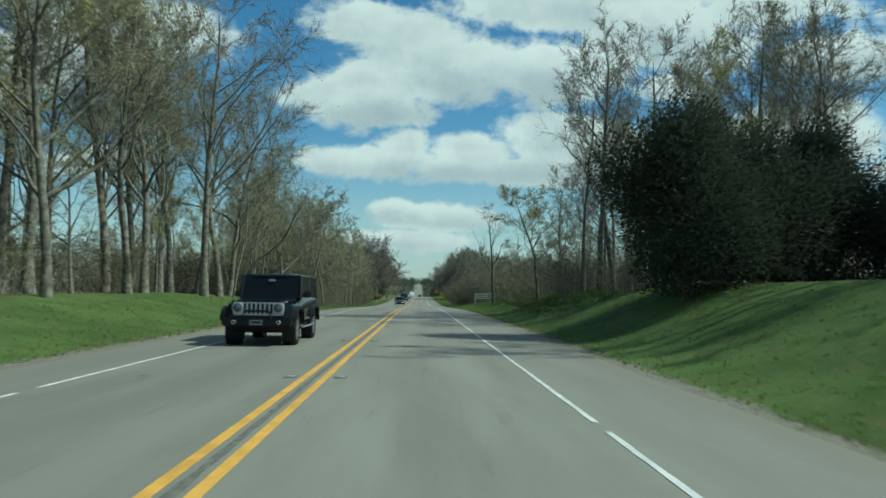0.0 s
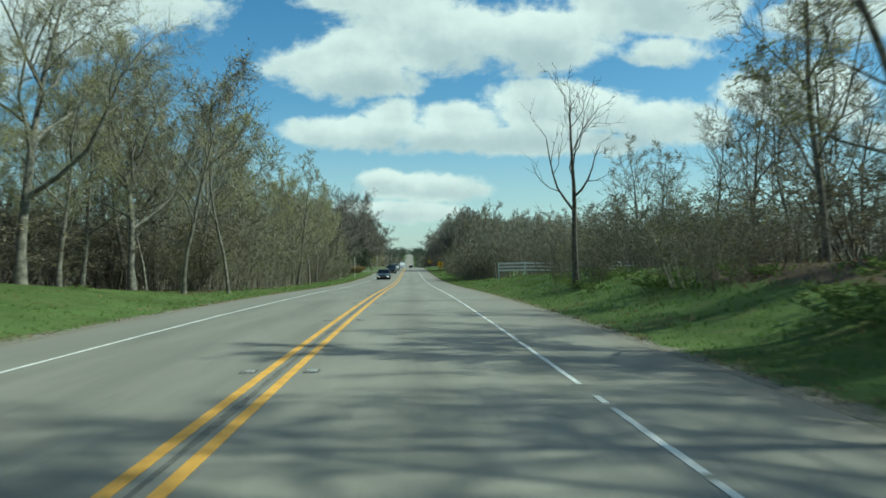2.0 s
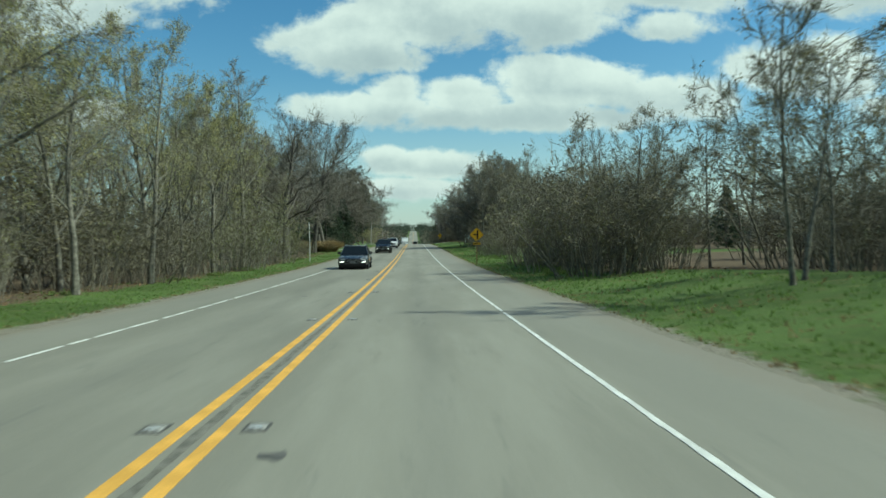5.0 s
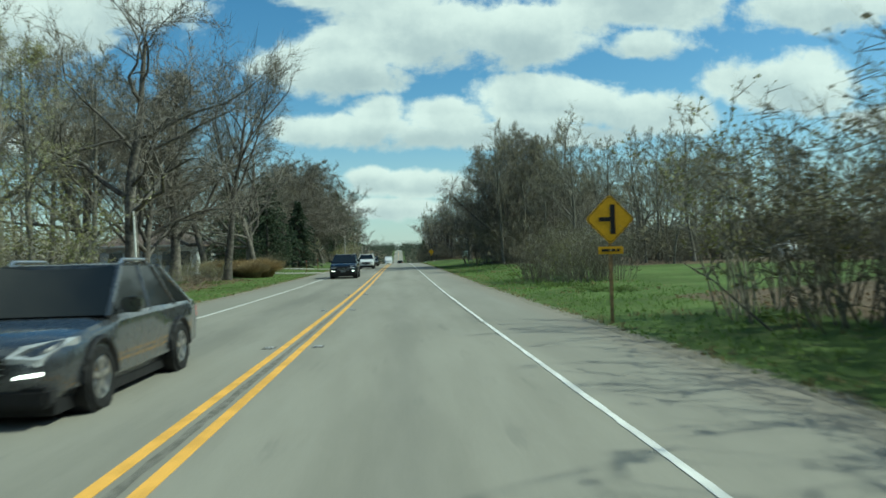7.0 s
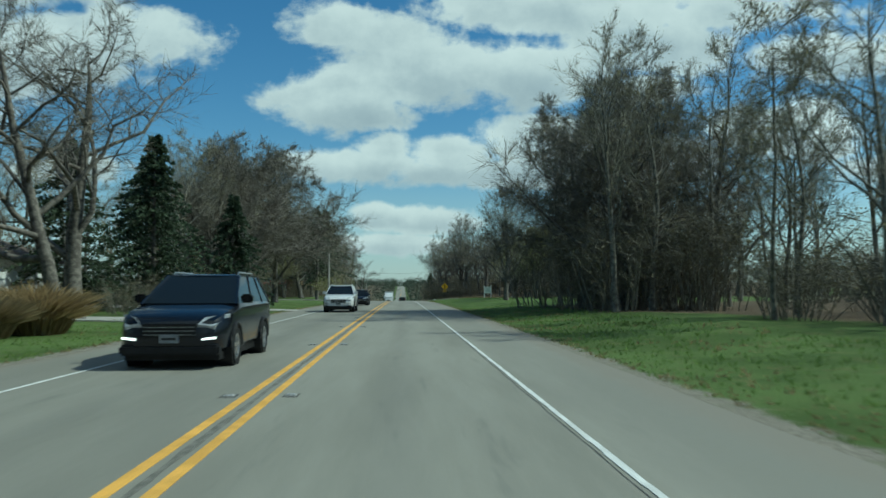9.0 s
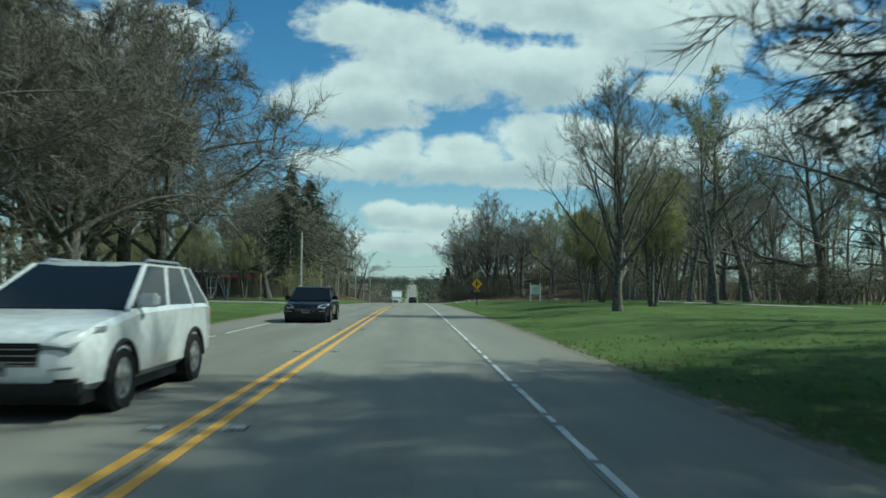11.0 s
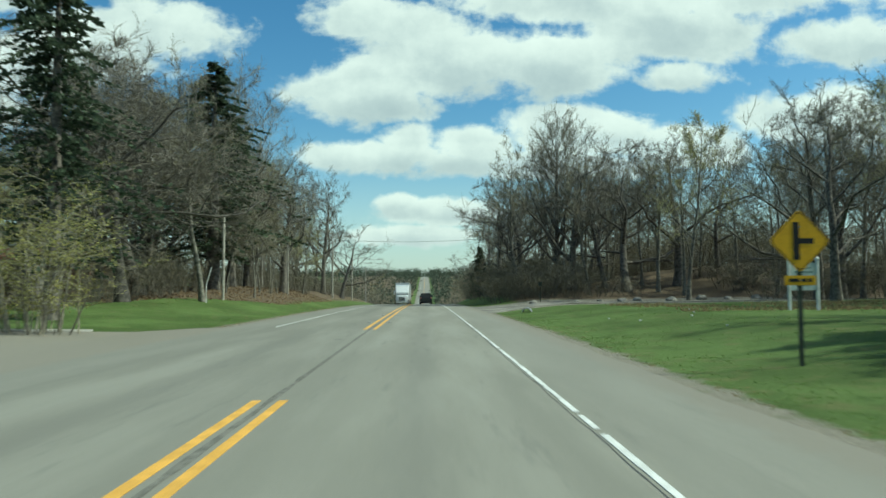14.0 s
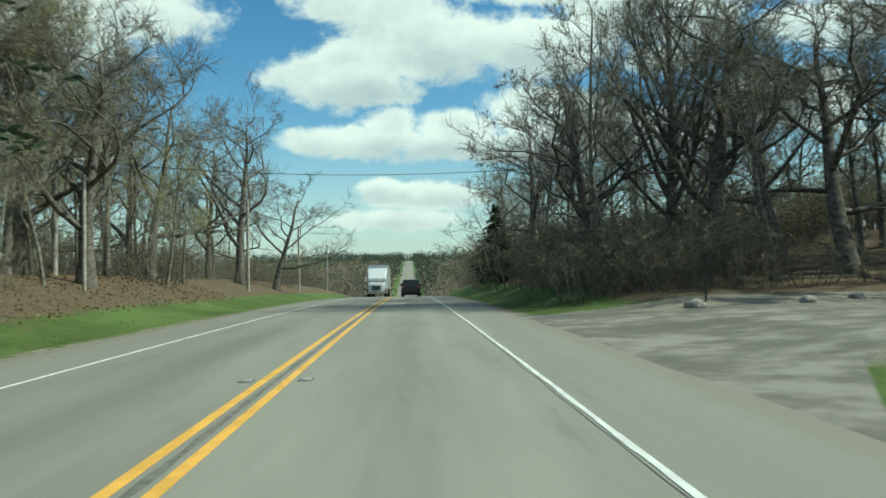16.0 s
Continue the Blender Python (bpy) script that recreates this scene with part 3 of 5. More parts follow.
SLIM = [proto(make_tree("sapling", "thin bare young tree at the woodland edge", "tree", 80 + i, M_BARK, M_TWIG, M_BUD_TAN, H=h, r=.07, clear=.3, limbs=9, limb_len=.40, angle=.8, branches=6, twigs=5, fine=9, buds=.12, bud_size=.05, wild=.22))
        for i, h in enumerate([7, 8.5])]
DENSE = proto(make_tree("shade_tree", "broad old tree with a dense dark crown of drooping twigs", "tree", 75, M_BARK_DARK, M_TWIG_DARK, M_BUD_TAN, H=13.5, r=.30, clear=.15, limbs=22, limb_len=.60, angle=1.0, wild=.24, up=.02, branches=10, twigs=9, fine=14, thick=1.5, buds=.08, bud_size=.045))
HAZE = [proto(make_tree("woodland_tree", "broad woodland tree with a hazy grey crown of fine twigs", "tree", 76 + i, M_BARK, M_TWIG, M_BUD, H=14, r=.2, clear=.26, limbs=15, limb_len=.5, angle=.85, wild=.24, up=.06, branches=8, twigs=7, fine=10, thick=1.0, buds=b, bud_size=.036)) for i, b in enumerate((.35, .7))]
SNAG = proto(make_tree("dead_tree", "dead roadside tree with a few crooked bare limbs", "tree", 90, M_BARK_DARK, M_TWIG_DARK, None, H=8.6, r=.15, clear=.42, limbs=9, limb_len=.42, angle=.8, wild=.26, up=.2, branches=4, twigs=3, fine=1))
BIRCH = proto(make_tree("birch_tree", "clump of white-barked birch with budding crown", "tree", 95, M_BARK_PALE, M_TWIG, M_BUD, H=9, r=.085, clear=.3, limbs=8, limb_len=.26, angle=.6, branches=4, twigs=4, fine=6, buds=.5, stems=4))
FAR_TREE = [proto(make_tree("distant_tree", "distant bare woodland tree", "tree", 110 + i, M_BARK, M_TWIG, M_BUD_TAN, H=h, r=.2, clear=.25, limbs=9, limb_len=.36, angle=.75, branches=5, twigs=4, fine=7, buds=.12, bud_size=.16, thick=2.2))
            for i, h in enumerate([13, 15])]
SPRUCE = proto(make_conifer("spruce_tree", "tall dark spruce with a pointed top", 120, 17.5, 6.0, M_NEEDLE, 36, 9, 46, .15, .14, .32, ragged=.25))
FIR = [proto(make_conifer("spruce_tree", "dark evergreen spruce among bare trees", 125 + i, h, rr, M_NEEDLE, 28, 10, 44, .155, ragged=.38)) for i, (h, rr) in enumerate([(10.5, 4.7), (8.5, 4.0)])]
PINE = proto(make_conifer("pine_tree", "olive-green pine standing beside the house yard", 128, 12, 3.6, M_PINE, 24, 10, 18, .26))
CEDAR = [proto(make_cedar("cedar_tree", "dense near-black evergreen cedar on the grassy bank", 130 + i, h, rr, M_CEDAR)) for i, (h, rr) in enumerate([(9.2, 4.0), (7.2, 3.8)])]
BRUSH = [proto(make_shrub("bare_shrub", "tangled brown bare roadside shrub", 140 + i, h, rr, M_BRUSH, M_BRUSHWOOD, 28, lv)) for i, (h, rr, lv) in enumerate([(3.6, 2.2, 1250), (2.6, 2.0, 1250), (4.6, 2.4, 1250)])]
BRUSH_G = [proto(make_shrub("leafing_shrub", "roadside shrub coming into olive-green leaf", 150 + i, h, rr, M_BRUSH_GREEN, M_TWIG, 24, 2400)) for i, (h, rr) in enumerate([(3.4, 2.1), (4.6, 2.4)])]
WEED = proto(make_shrub("leafy_weed_patch", "patch of fresh green leafy weeds on the bank", 158, .8, 1.9, M_WEED, M_WEED, 22, 1500, .075, "weeds"))
WILLOW = proto(make_shrub("willow_shrub", "tall multi-stemmed shrub in fresh yellow-green leaf", 160, 5.4, 2.1, M_WILLOW, M_TWIG, 40, 15000, .036))


def make_grass_clump(seed, H, R):
    """Arching dry blades from one root."""
    rng = random.Random(seed)
    w = Wood()
    for i in range(2600):
        az, k = rng.uniform(0, 2 * math.pi), math.sqrt(rng.random())
        b = Vector((math.cos(az) * R * .45 * k, math.sin(az) * R * .45 * k, -.05))
        h = H * rng.uniform(.55, 1.05) * (1.05 - .3 * k)
        m = b + Vector((math.cos(az) * R * .25 * k, math.sin(az) * R * .25 * k, h * .7))
        e = b + Vector((math.cos(az) * R * .75 * k + rng.gauss(0, .1), math.sin(az) * R * .75 * k + rng.gauss(0, .1), h))
        w.sliver(b, m + (m - b) * .2, .03, rng)
        w.sliver(m, e, .035, rng)
    root = tagged(new("dry_grass_clump"), "big clump of tan dry ornamental grass", "grass clump")
    mesh_object("blade_mass", w.v, w.f, M_STRAW, root)["kind"] = "stuff"
    root["h"] = H
    return root


DRYGRASS = proto(make_grass_clump(165, 1.6, 1.5))


def plant(ob, x, y, h=None, turn=None, wide=1.0, sink=0.0, label=""):
    """Copies a plant to the ground at x, y with the height h."""
    s = (h / ob["h"]) if h else 1.0
    rz = random.uniform(0, 360) if turn is None else turn
    m = pose(x, y, ground_z(x, y) - sink, 0, 0, rz) @ Matrix.Diagonal((s * wide, s * wide, s, 1))
    c = copy_thing(ob, m)
    if label:
        c["label"] = label
    return c


taken = []
FAR_BRUSH = []


def thicket(n, x0, x1, y0, y1, h0, h1, wide=1.5):
    """Brush too deep in the woods to tell apart, joined later into one undergrowth."""
    for k in range(n):
        x, y, ob = random.uniform(x0, x1), random.uniform(y0, y1), random.choice(BRUSH)
        s = random.uniform(h0, h1) / ob["h"]
        FAR_BRUSH.append((ob, pose(x, y, ground_z(x, y) - .1, 0, 0, random.uniform(0, 360)) @ Matrix.Diagonal((s * wide, s * wide, s, 1))))


def join_thickets():
    for part_name, mat in (("framework", M_BRUSHWOOD), ("foliage", M_BRUSH)):
        vs, fs, o = [], [], 0
        for ob, m in FAR_BRUSH:
            me = next(k for k in ob.children if k.name.split(".")[0] == part_name).data
            co = np.empty(len(me.vertices) * 3)
            me.vertices.foreach_get("co", co)
            mm = np.array(m)
            vs.append(co.reshape(-1, 3) @ mm[:3, :3].T + mm[:3, 3])
            fs += [tuple(i + o for i in p.vertices) for p in me.polygons]
            o += len(me.vertices)
        ob = mesh_object("undergrowth", np.concatenate(vs).tolist(), fs, mat)
        tagged(ob, "tangled grey-brown undergrowth deep among the trees", "undergrowth", kind="stuff")



def zone(protos, n, x0, x1, y0, y1, gap, h0, h1, wide=1.0, edge=None):
    """Scatters plants over a stretch, none closer than gap."""
    done, tries = 0, 0
    while done < n and tries < n * 25:
        tries += 1
        x, y = random.uniform(x0, x1), random.uniform(y0, y1)
        if any((x - a) ** 2 + (y - b) ** 2 < gap * gap for a, b in taken):
            continue
        taken.append((x, y))
        plant(random.choice(protos), x, y, random.uniform(h0, h1), wide=wide)
        done += 1


random.seed(11)
# trees that stand out singly
for ob, x, y, h, tr in [
        (CEDAR[0], 10.3, 23.6, 6.8, 20), (CEDAR[1], 13.4, 25.6, 5.6, 120), (CEDAR[0], 16.6, 27.0, 6.4, 250), (CEDAR[1], 20, 25.0, 6.0, 90),
        (SNAG, 8.6, 69.0, 8.8, 0), (FOREST[1], 11.9, 41.5, 15.5, 130), (FOREST[0], 12.9, 42.6, 15, 10), (FOREST[3], 11.4, 43.8, 13.5, 60), (BUDDING[1], 9.7, 49.5, 8.0, 40), (HAZE[0], -14.5, 22, 17, 0), (HAZE[1], -15.5, 33, 18, 80), (HAZE[0], -13.8, 42, 17, 0), (HAZE[1], -15, 50, 17, 160), (HAZE[0], -13.4, 59, 16, 220), (HAZE[1], -13.6, 68, 15, 30), (HAZE[1], -12.6, 77, 14, 90), (FOREST[0], 21.5, 41, 17, 0), (FOREST[3], 23.5, 43, 17, 50), (FOREST[2], 22.5, 38, 16, 100), (FOREST[1], 20.5, 46, 16, 200), (FOREST[0], 26.5, 45, 18, 300), (FOREST[3], 19.5, 39, 14, 150), (SLIM[1], 10.3, 112.5, 7.6, 0), (SLIM[0], 10.9, 113.2, 6.6, 90), (SLIM[1], -8.9, 82, 13, 0), (SLIM[0], -9.5, 75.3, 12, 60),
        (VASE, 12.6, 248.9, 11.6, 40), (OAK[2], -14.6, 254.5, 15.5, 10), (OLDOAK[0], -15.8, 249, 14, 90), (OAK[2], -19, 255, 13, 200), (LEANER, -11.2, 190.6, 15, 200), (OAK[2], -12.5, 206, 13, 0), (DENSE, -11.6, 251.5, 15, 0), (DENSE, -14.4, 249.5, 14, 70), (DENSE, -12.6, 243.5, 14.5, 120), (DENSE, 14.2, 213.5, 12.5, 30), (DENSE, 16.8, 218.5, 14, 150), (DENSE, 13.6, 220.5, 12.5, 250), (DENSE, -13.5, 180, 12.5, 100),
        (SPRUCE, -12.4, 297.4, 15.8, 0), (OLDOAK[0], -15.6, 302.5, 12.5, 40), (OLDOAK[1], -14.6, 309.5, 12, 320), (OLDOAK[0], -16.5, 317, 12.5, 80), (SPRUCE, -14.0, 324.5, 17.3, 130), (VASE, -14.0, 329.5, 17, 70), (OAK[1], -19.5, 324, 15, 40), (DENSE, -18, 314, 14, 0), (DENSE, -20.5, 330, 16, 60), (DENSE, -15.5, 341, 14, 200), (HAZE[1], -23, 322, 14, 0), (HAZE[1], -13.5, 336, 12, 40), (FOREST[1], -11.0, 151, 15, 60), (VASE, 15.5, 345, 17, 0), (OAK[1], 11.5, 362, 13, 50),
        (WILLOW, -9.8, 290.9, 4.6, 0), (BIRCH, -22, 300, 8.5, 0), (BIRCH, -19.5, 297.5, 7.5, 70), (DRYGRASS, -9.7, 197, 1.8, 0), (DRYGRASS, -11.6, 198.0, 1.6, 90), (DRYGRASS, -10.2, 194.8, 1.5, 40), (DRYGRASS, -13.2, 196.5, 1.6, 10),
        (CLUMP, 18.4, 281.4, 9.4, 0), (CLUMP, 20.6, 283.4, 9.0, 120), (CLUMP, 27, 284, 10, 60), (CLUMP, 17.6, 258.5, 9, 200), (BUDDING[1], 23.5, 288, 9, 80),
        (FIR[0], -12.8, 217, 10.5, 0), (FIR[1], -11.2, 230.5, 8.6, 0), (FIR[0], -14.6, 221, 10, 0), (FIR[0], -16.2, 213.5, 9.5, 0),
        (OAK[1], -9.8, 372, 9.5, 0), (OAK[0], 22, 236, 12, 0), (OAK[2], 16.5, 342, 14.5, 0), (OAK[0], 12.5, 352, 13, 90), (OAK[1], 21, 338.5, 14, 40), (OAK[2], 11.2, 345.5, 10.5, 200), (OAK[0], 26.5, 340, 15, 70),
        (FOREST[0], 11.0, 341, 14.5, 0), (FIR[1], 9.5, 372, 7, 0), (FIR[1], 36, 176, 7, 0), (OAK[2], -11.4, 338, 11, 30), (PINE, -31, 303, 9, 30), (CLUMP, -26.5, 299, 9.5, 80), (CLUMP, -23, 297, 9.0, 10), (CLUMP, -30, 296, 8.5, 140), (CLUMP, -34.5, 300, 9.5, 200), (CLUMP, -18.6, 302, 8.0, 30), (BUDDING[0], -31, 297, 8.5, 0), (BUDDING[2], -36, 298, 9, 0), (BUDDING[1], -19.5, 308, 8, 0), (BUDDING[0], -24, 314, 9, 0), (BUDDING[1], -40, 300, 9, 0), (BUDDING[1], -21, 268, 7, 0), (BUDDING[0], -25, 266, 8, 0)]:
    taken.append((x, y))
    plant(ob, x, y, h, tr, 1.3 if ob in OAK else 1.15 if ob in OLDOAK else (1.2 if y < 310 else 1.75) if ob is SPRUCE else 1.4 if ob in (WILLOW, BUDDING[1]) else 1.0)

# woodland, stretch by stretch
W = FOREST + BUDDING
zone(W, 30, -24, -11.8, -2, 62, 1.9, 17, 23)
zone(W, 16, -44, -24, 0, 75, 3.4, 18, 22)
zone(BUDDING + SLIM, 12, -17, -11.8, 34, 80, 2.0, 7, 12)
zone(BUDDING * 2 + FOREST, 20, -20, -10.4, 81, 110, 1.9, 11, 16)
zone(BUDDING * 2 + FOREST, 28, -20, -9.2, 108, 160, 1.9, 9.5, 13.5)
zone(FOREST + OAK, 12, -24, -11.2, 156, 204, 3.2, 12, 16)
zone(FOREST + OAK, 9, -20, -12.4, 158, 204, 2.4, 11, 15)
zone(FOREST + [DENSE], 9, -18, -12.5, 229, 243, 2.0, 10.5, 14)
zone(W, 15, -45, -24, 80, 205, 4.2, 13, 16)
zone(FOREST, 11, -40, -16, 216, 262, 3.4, 11, 15)
zone(FOREST[2:] + SLIM + BUDDING[:1], 11, 12, 20, 33, 60, 2.0, 9, 13)
zone(FOREST[2:] + SLIM, 9, 15.5, 23, 62, 90, 2.2, 7.5, 10)
zone(FOREST, 15, 18, 40, 10, 92, 3.2, 12, 16)
zone(SLIM + FOREST[2:], 10, 10.5, 20, 126, 150, 2.0, 6.5, 8.5)
zone(FOREST[2:] + SLIM, 9, 14, 26, 110, 128, 2.2, 6, 8.5)
zone(FOREST, 14, 22, 52, 110, 150, 3.6, 7.5, 10)
zone(FOREST, 6, 12, 19, 208, 223, 1.8, 12, 15.5)
zone(FOREST + SLIM, 13, 14.5, 30, 187, 206, 2.6, 8, 12)
zone(BUDDING, 9, -19, -11, 325, 352, 2.0, 7, 10)
zone(SLIM, 10, -14, -10.5, 322, 352, 1.6, 5, 7.5)
zone(FOREST, 7, 24, 42, 192, 206, 3, 8, 11)
zone(FOREST + OAK[:1], 12, 14, 40, 203, 232, 3.6, 9, 14)
zone(FOREST + BUDDING[:1] + OAK, 34, 24, 60, 258, 334, 3.8, 13, 17.5)
zone(FOREST + HAZE + OAK * 2, 26, 10.4, 34, 336, 400, 3.0, 10.5, 14.5)
zone(OAK + FOREST, 24, -26, -10.5, 312, 385, 2.5, 10, 15)
zone(FOREST, 12, -60, -26, 336, 400, 4, 12, 15)
zone(FOREST + HAZE, 16, 27, 50, 294, 334, 3, 13.5, 17.5)
zone(FOREST + HAZE, 6, 17, 26, 334, 348, 2.6, 12, 14)
zone(FOREST + HAZE[:1], 12, 25, 50, 334, 346, 2.6, 11, 14)
zone(FAR_TREE, 34, 12, 70, 400, 640, 6, 12, 16, 1.3)
zone(FAR_TREE, 34, -70, -12, 388, 640, 6, 11, 15, 1.3)
zone(FAR_TREE, 30, 42, 110, -10, 400, 6, 13, 17, 1.4)
zone(FAR_TREE, 30, -110, -44, -10, 400, 6, 13, 17, 1.4)
taken.clear()
# brush at the woodland's foot
zone(BRUSH[:2] + BRUSH_G[:1], 18, -19, -14.2, -2, 76, 2.0, 2, 4, 1.2)
zone(BRUSH + BRUSH_G * 2, 44, -12.8, -9.6, 82, 160, 1.35, 2.8, 5.4)
zone(BRUSH[:2] + BRUSH_G[:1], 14, -13.5, -9.8, 160, 192, 1.5, .9, 1.7)
zone(BRUSH[:2] + BRUSH_G[:1], 7, -19, -13, 164, 200, 1.8, 1.0, 1.7)
zone(BRUSH[:2], 9, 9.3, 11.6, 56, 77, 1.2, 1.2, 2.2)
zone(BRUSH + BRUSH_G[:1], 17, 9.6, 14.5, 31, 66, 1.6, 1.5, 3.2)
zone(BRUSH + BRUSH_G[:1], 14, 11.5, 16, 64, 98, 1.6, 1.6, 3.2)
zone(BRUSH + BRUSH_G[:1], 32, 9.0, 13, 126, 151, 1.2, 3.0, 5.4)
zone(BRUSH, 9, 14, 19, 108, 126, 1.6, 2.5, 4.5)
zone(BRUSH, 24, 11, 18.5, 207.5, 223, 1.3, 3.4, 6.4)
zone(BRUSH + BRUSH_G[:1], 10, 15, 26, 188, 206, 1.6, 1.6, 3.2)
zone(BRUSH + BRUSH_G[:1], 14, 9.0, 11.6, 167, 176, .9, 1.8, 3.2)
zone(BRUSH, 5, -16, -11, 210, 220, 2.0, 1.4, 2.6, 1.2)
zone(BRUSH, 7, -16, -11, 229, 238, 2.0, 2, 3.6, 1.2)
zone(BRUSH, 24, 8.8, 15, 335, 352, 1.3, 2.0, 4.2, 1.2)
zone(BRUSH, 26, 9.0, 16, 348, 396, 1.5, 2.6, 5.4, 1.2)
zone(BRUSH + BRUSH_G[:1], 20, -21, -13.4, 304, 330, 1.5, 1.4, 3.4, 1.2)
zone(BRUSH, 24, -17, -10.5, 328, 396, 1.9, 1.4, 3.0, 1.2)
thicket(22, -44, -18, -4, 90, 4, 7, 1.7)
thicket(34, -30, -13.5, 82, 162, 4, 7, 1.4)
thicket(26, 32, 74, 346, 384, 4, 8, 1.6)
thicket(22, 24, 50, 193, 208, 2.5, 4.5, 1.5)
thicket(22, -48, -18, 200, 262, 3, 5, 1.6)
thicket(26, 14, 34, 32, 104, 3, 5.5, 1.6)
thicket(22, 15, 36, 106, 152, 3, 6, 1.5)
thicket(18, 18, 48, 186, 240, 2.4, 5, 1.6)
thicket(40, 28, 62, 250, 336, 2.4, 5, 1.6)
thicket(36, 17, 50, 336, 352, 1.6, 3.2, 1.4)
thicket(30, 16, 44, 350, 396, 3, 6, 1.6)
thicket(40, -46, -17, 333, 396, 2.0, 4.4, 1.5)
thicket(26, 46, 100, 100, 330, 5, 8, 2.0)
thicket(30, 10, 60, 396, 520, 4, 7, 1.8)
thicket(30, -60, -10, 396, 520, 3, 6, 1.8)
thicket(20, -36, -17, 55, 112, 4, 6.5, 1.6)
thicket(14, -40, -24, 200, 250, 3, 5.5, 1.6)
join_thickets()
taken.clear()
zone([WEED], 44, 8.2, 12, 34, 80, .8, .16, .36, 1.6)
zone([WEED], 16, -13.6, -9.0, 60, 200, 1.0, .16, .3, 1.5)
zone([WEED], 10, 8.4, 9.8, 126, 204, 1.0, .16, .3, 1.5)

for ob in PROTO:
    for o in (*ob.children_recursive, ob):
        bpy.data.objects.remove(o)


# ---- vehicles, signs, buildings: shapes ----
def loft(rings, closed_ends=True):
    """A bmesh skinned over rings of equal length."""
    bm = bmesh.new()
    vs = [[bm.verts.new(p) for p in r] for r in rings]
    for a, b in zip(vs, vs[1:]):
        n = len(a)
        for k in range(n):
            bm.faces.new((a[k], a[(k + 1) % n], b[(k + 1) % n], b[k]))
    if closed_ends:
        bm.faces.new(vs[0])
        bm.faces.new(vs[-1])
    return bm


def box_bm(x0, x1, y0, y1, z0, z1, bevel=0.0):
    bm = bmesh.new()
    bmesh.ops.create_cube(bm, size=1, matrix=Matrix.Translation(((x0 + x1) / 2, (y0 + y1) / 2, (z0 + z1) / 2)) @ Matrix.Diagonal((abs(x1 - x0), abs(y1 - y0), abs(z1 - z0), 1)))
    if bevel:
        bmesh.ops.bevel(bm, geom=bm.edges[:], offset=bevel, segments=2, affect="EDGES")
    return bm


def tube_bm(points, radius, sides=8):
    w = Wood()
    pts = [Vector(p) for p in points]
    bm = bmesh.new()
    rings = []
    for i, p in enumerate(pts):
        d = (pts[min(i + 1, len(pts) - 1)] - pts[max(i - 1, 0)]).normalized()
        a = d.cross(Vector((0, 0, 1)) if abs(d.z) < .9 else Vector((1, 0, 0))).normalized()
        b = d.cross(a)
        rings.append([p + (a * math.cos(2 * math.pi * k / sides) + b * math.sin(2 * math.pi * k / sides)) * radius for k in range(sides)])
    bm.free()
    return loft(rings)


def lathe_x(profile, segs=24, ends=True):
    """Turns (x, radius) pairs about the x axis."""
    return loft([[(x, r * math.cos(2 * math.pi * k / segs), r * math.sin(2 * math.pi * k / segs)) for k in range(segs)] for x, r in profile], ends)


def panel_bm(quad, t=.01):
    """A flat pane from four corners, with thickness."""
    q = [Vector(p) for p in quad]
    n = (q[1] - q[0]).cross(q[2] - q[0]).normalized() * t
    return loft([[p - n for p in q], [p + n for p in q]])


def sharp(ob, deg=32):
    ob.data.shade_smooth()
    ob.data.set_sharp_from_angle(angle=radians(deg))
    return ob


M_BLACK = material("black_car_paint", (.006, .008, .013), .22, scale=2, amount=.15, fine=8, bump=0, spec=.3, coat=.35)
M_DARK = material("dark_grey_car_paint", (.035, .038, .042), .28, scale=2, amount=.1, fine=8, bump=0, spec=.5, coat=1.0)
M_CARWHITE = material("white_car_paint", (.75, .76, .76), .32, scale=2, amount=.05, fine=8, bump=0, spec=.5, coat=.8)
M_GLASS = material("tinted_car_glass", (.010, .012, .013), .05, amount=0, bump=0, spec=.22)
M_TYRE = material("tyre_rubber", (.013, .013, .013), .85, amount=.2, bump=.2)
M_RIM = material("alloy_rim", (.55, .56, .57), .3, metal=.9, amount=.1, bump=0)
M_CHROME = material("chrome_trim", (.75, .76, .78), .12, metal=1.0, amount=.05, bump=0)
M_GRILLE = material("satin_silver_grille", (.62, .63, .64), .35, metal=.35, amount=.05, bump=0)
M_PLASTIC = material("black_plastic", (.013, .013, .014), .6, amount=.2, bump=.1)
M_LENS = material("lamp_lens", (.75, .77, .8), .1, amount=.1, bump=0, spec=.7)
M_LENSDARK = material("smoked_lamp_lens", (.10, .105, .11), .08, amount=.1, bump=0, spec=.7)
M_LAMP = bpy.data.materials.new("lit_lamp")
M_LAMP.use_nodes = True
_b = M_LAMP.node_tree.nodes["Principled BSDF"]
_b.inputs["Emission Color"].default_value, _b.inputs["Emission Strength"].default_value = (1, .97, .92, 1), 4.0
# Number plate grey: shade on the car fronts is put into the colour.
M_CARPLATE = material("shaded_plate", (.26, .27, .28), .6, amount=.1, bump=0)
M_LENSGREY = material("headlight_glass", (.34, .36, .38), .08, amount=.25, fine=20, bump=0, spec=.7)
M_PLATE = material("plate_white", (.65, .66, .68), .5, amount=.1, bump=0)
M_INK = material("black_ink", (.015, .015, .015), .6, amount=.1, bump=0)
M_SIGN = material("sign_yellow", (.80, .44, .02), .45, scale=3, amount=.08, fine=30, bump=0)
M_POST = material("weathered_post", (.30, .20, .10), .8, scale=6, amount=.3, bump=.3)
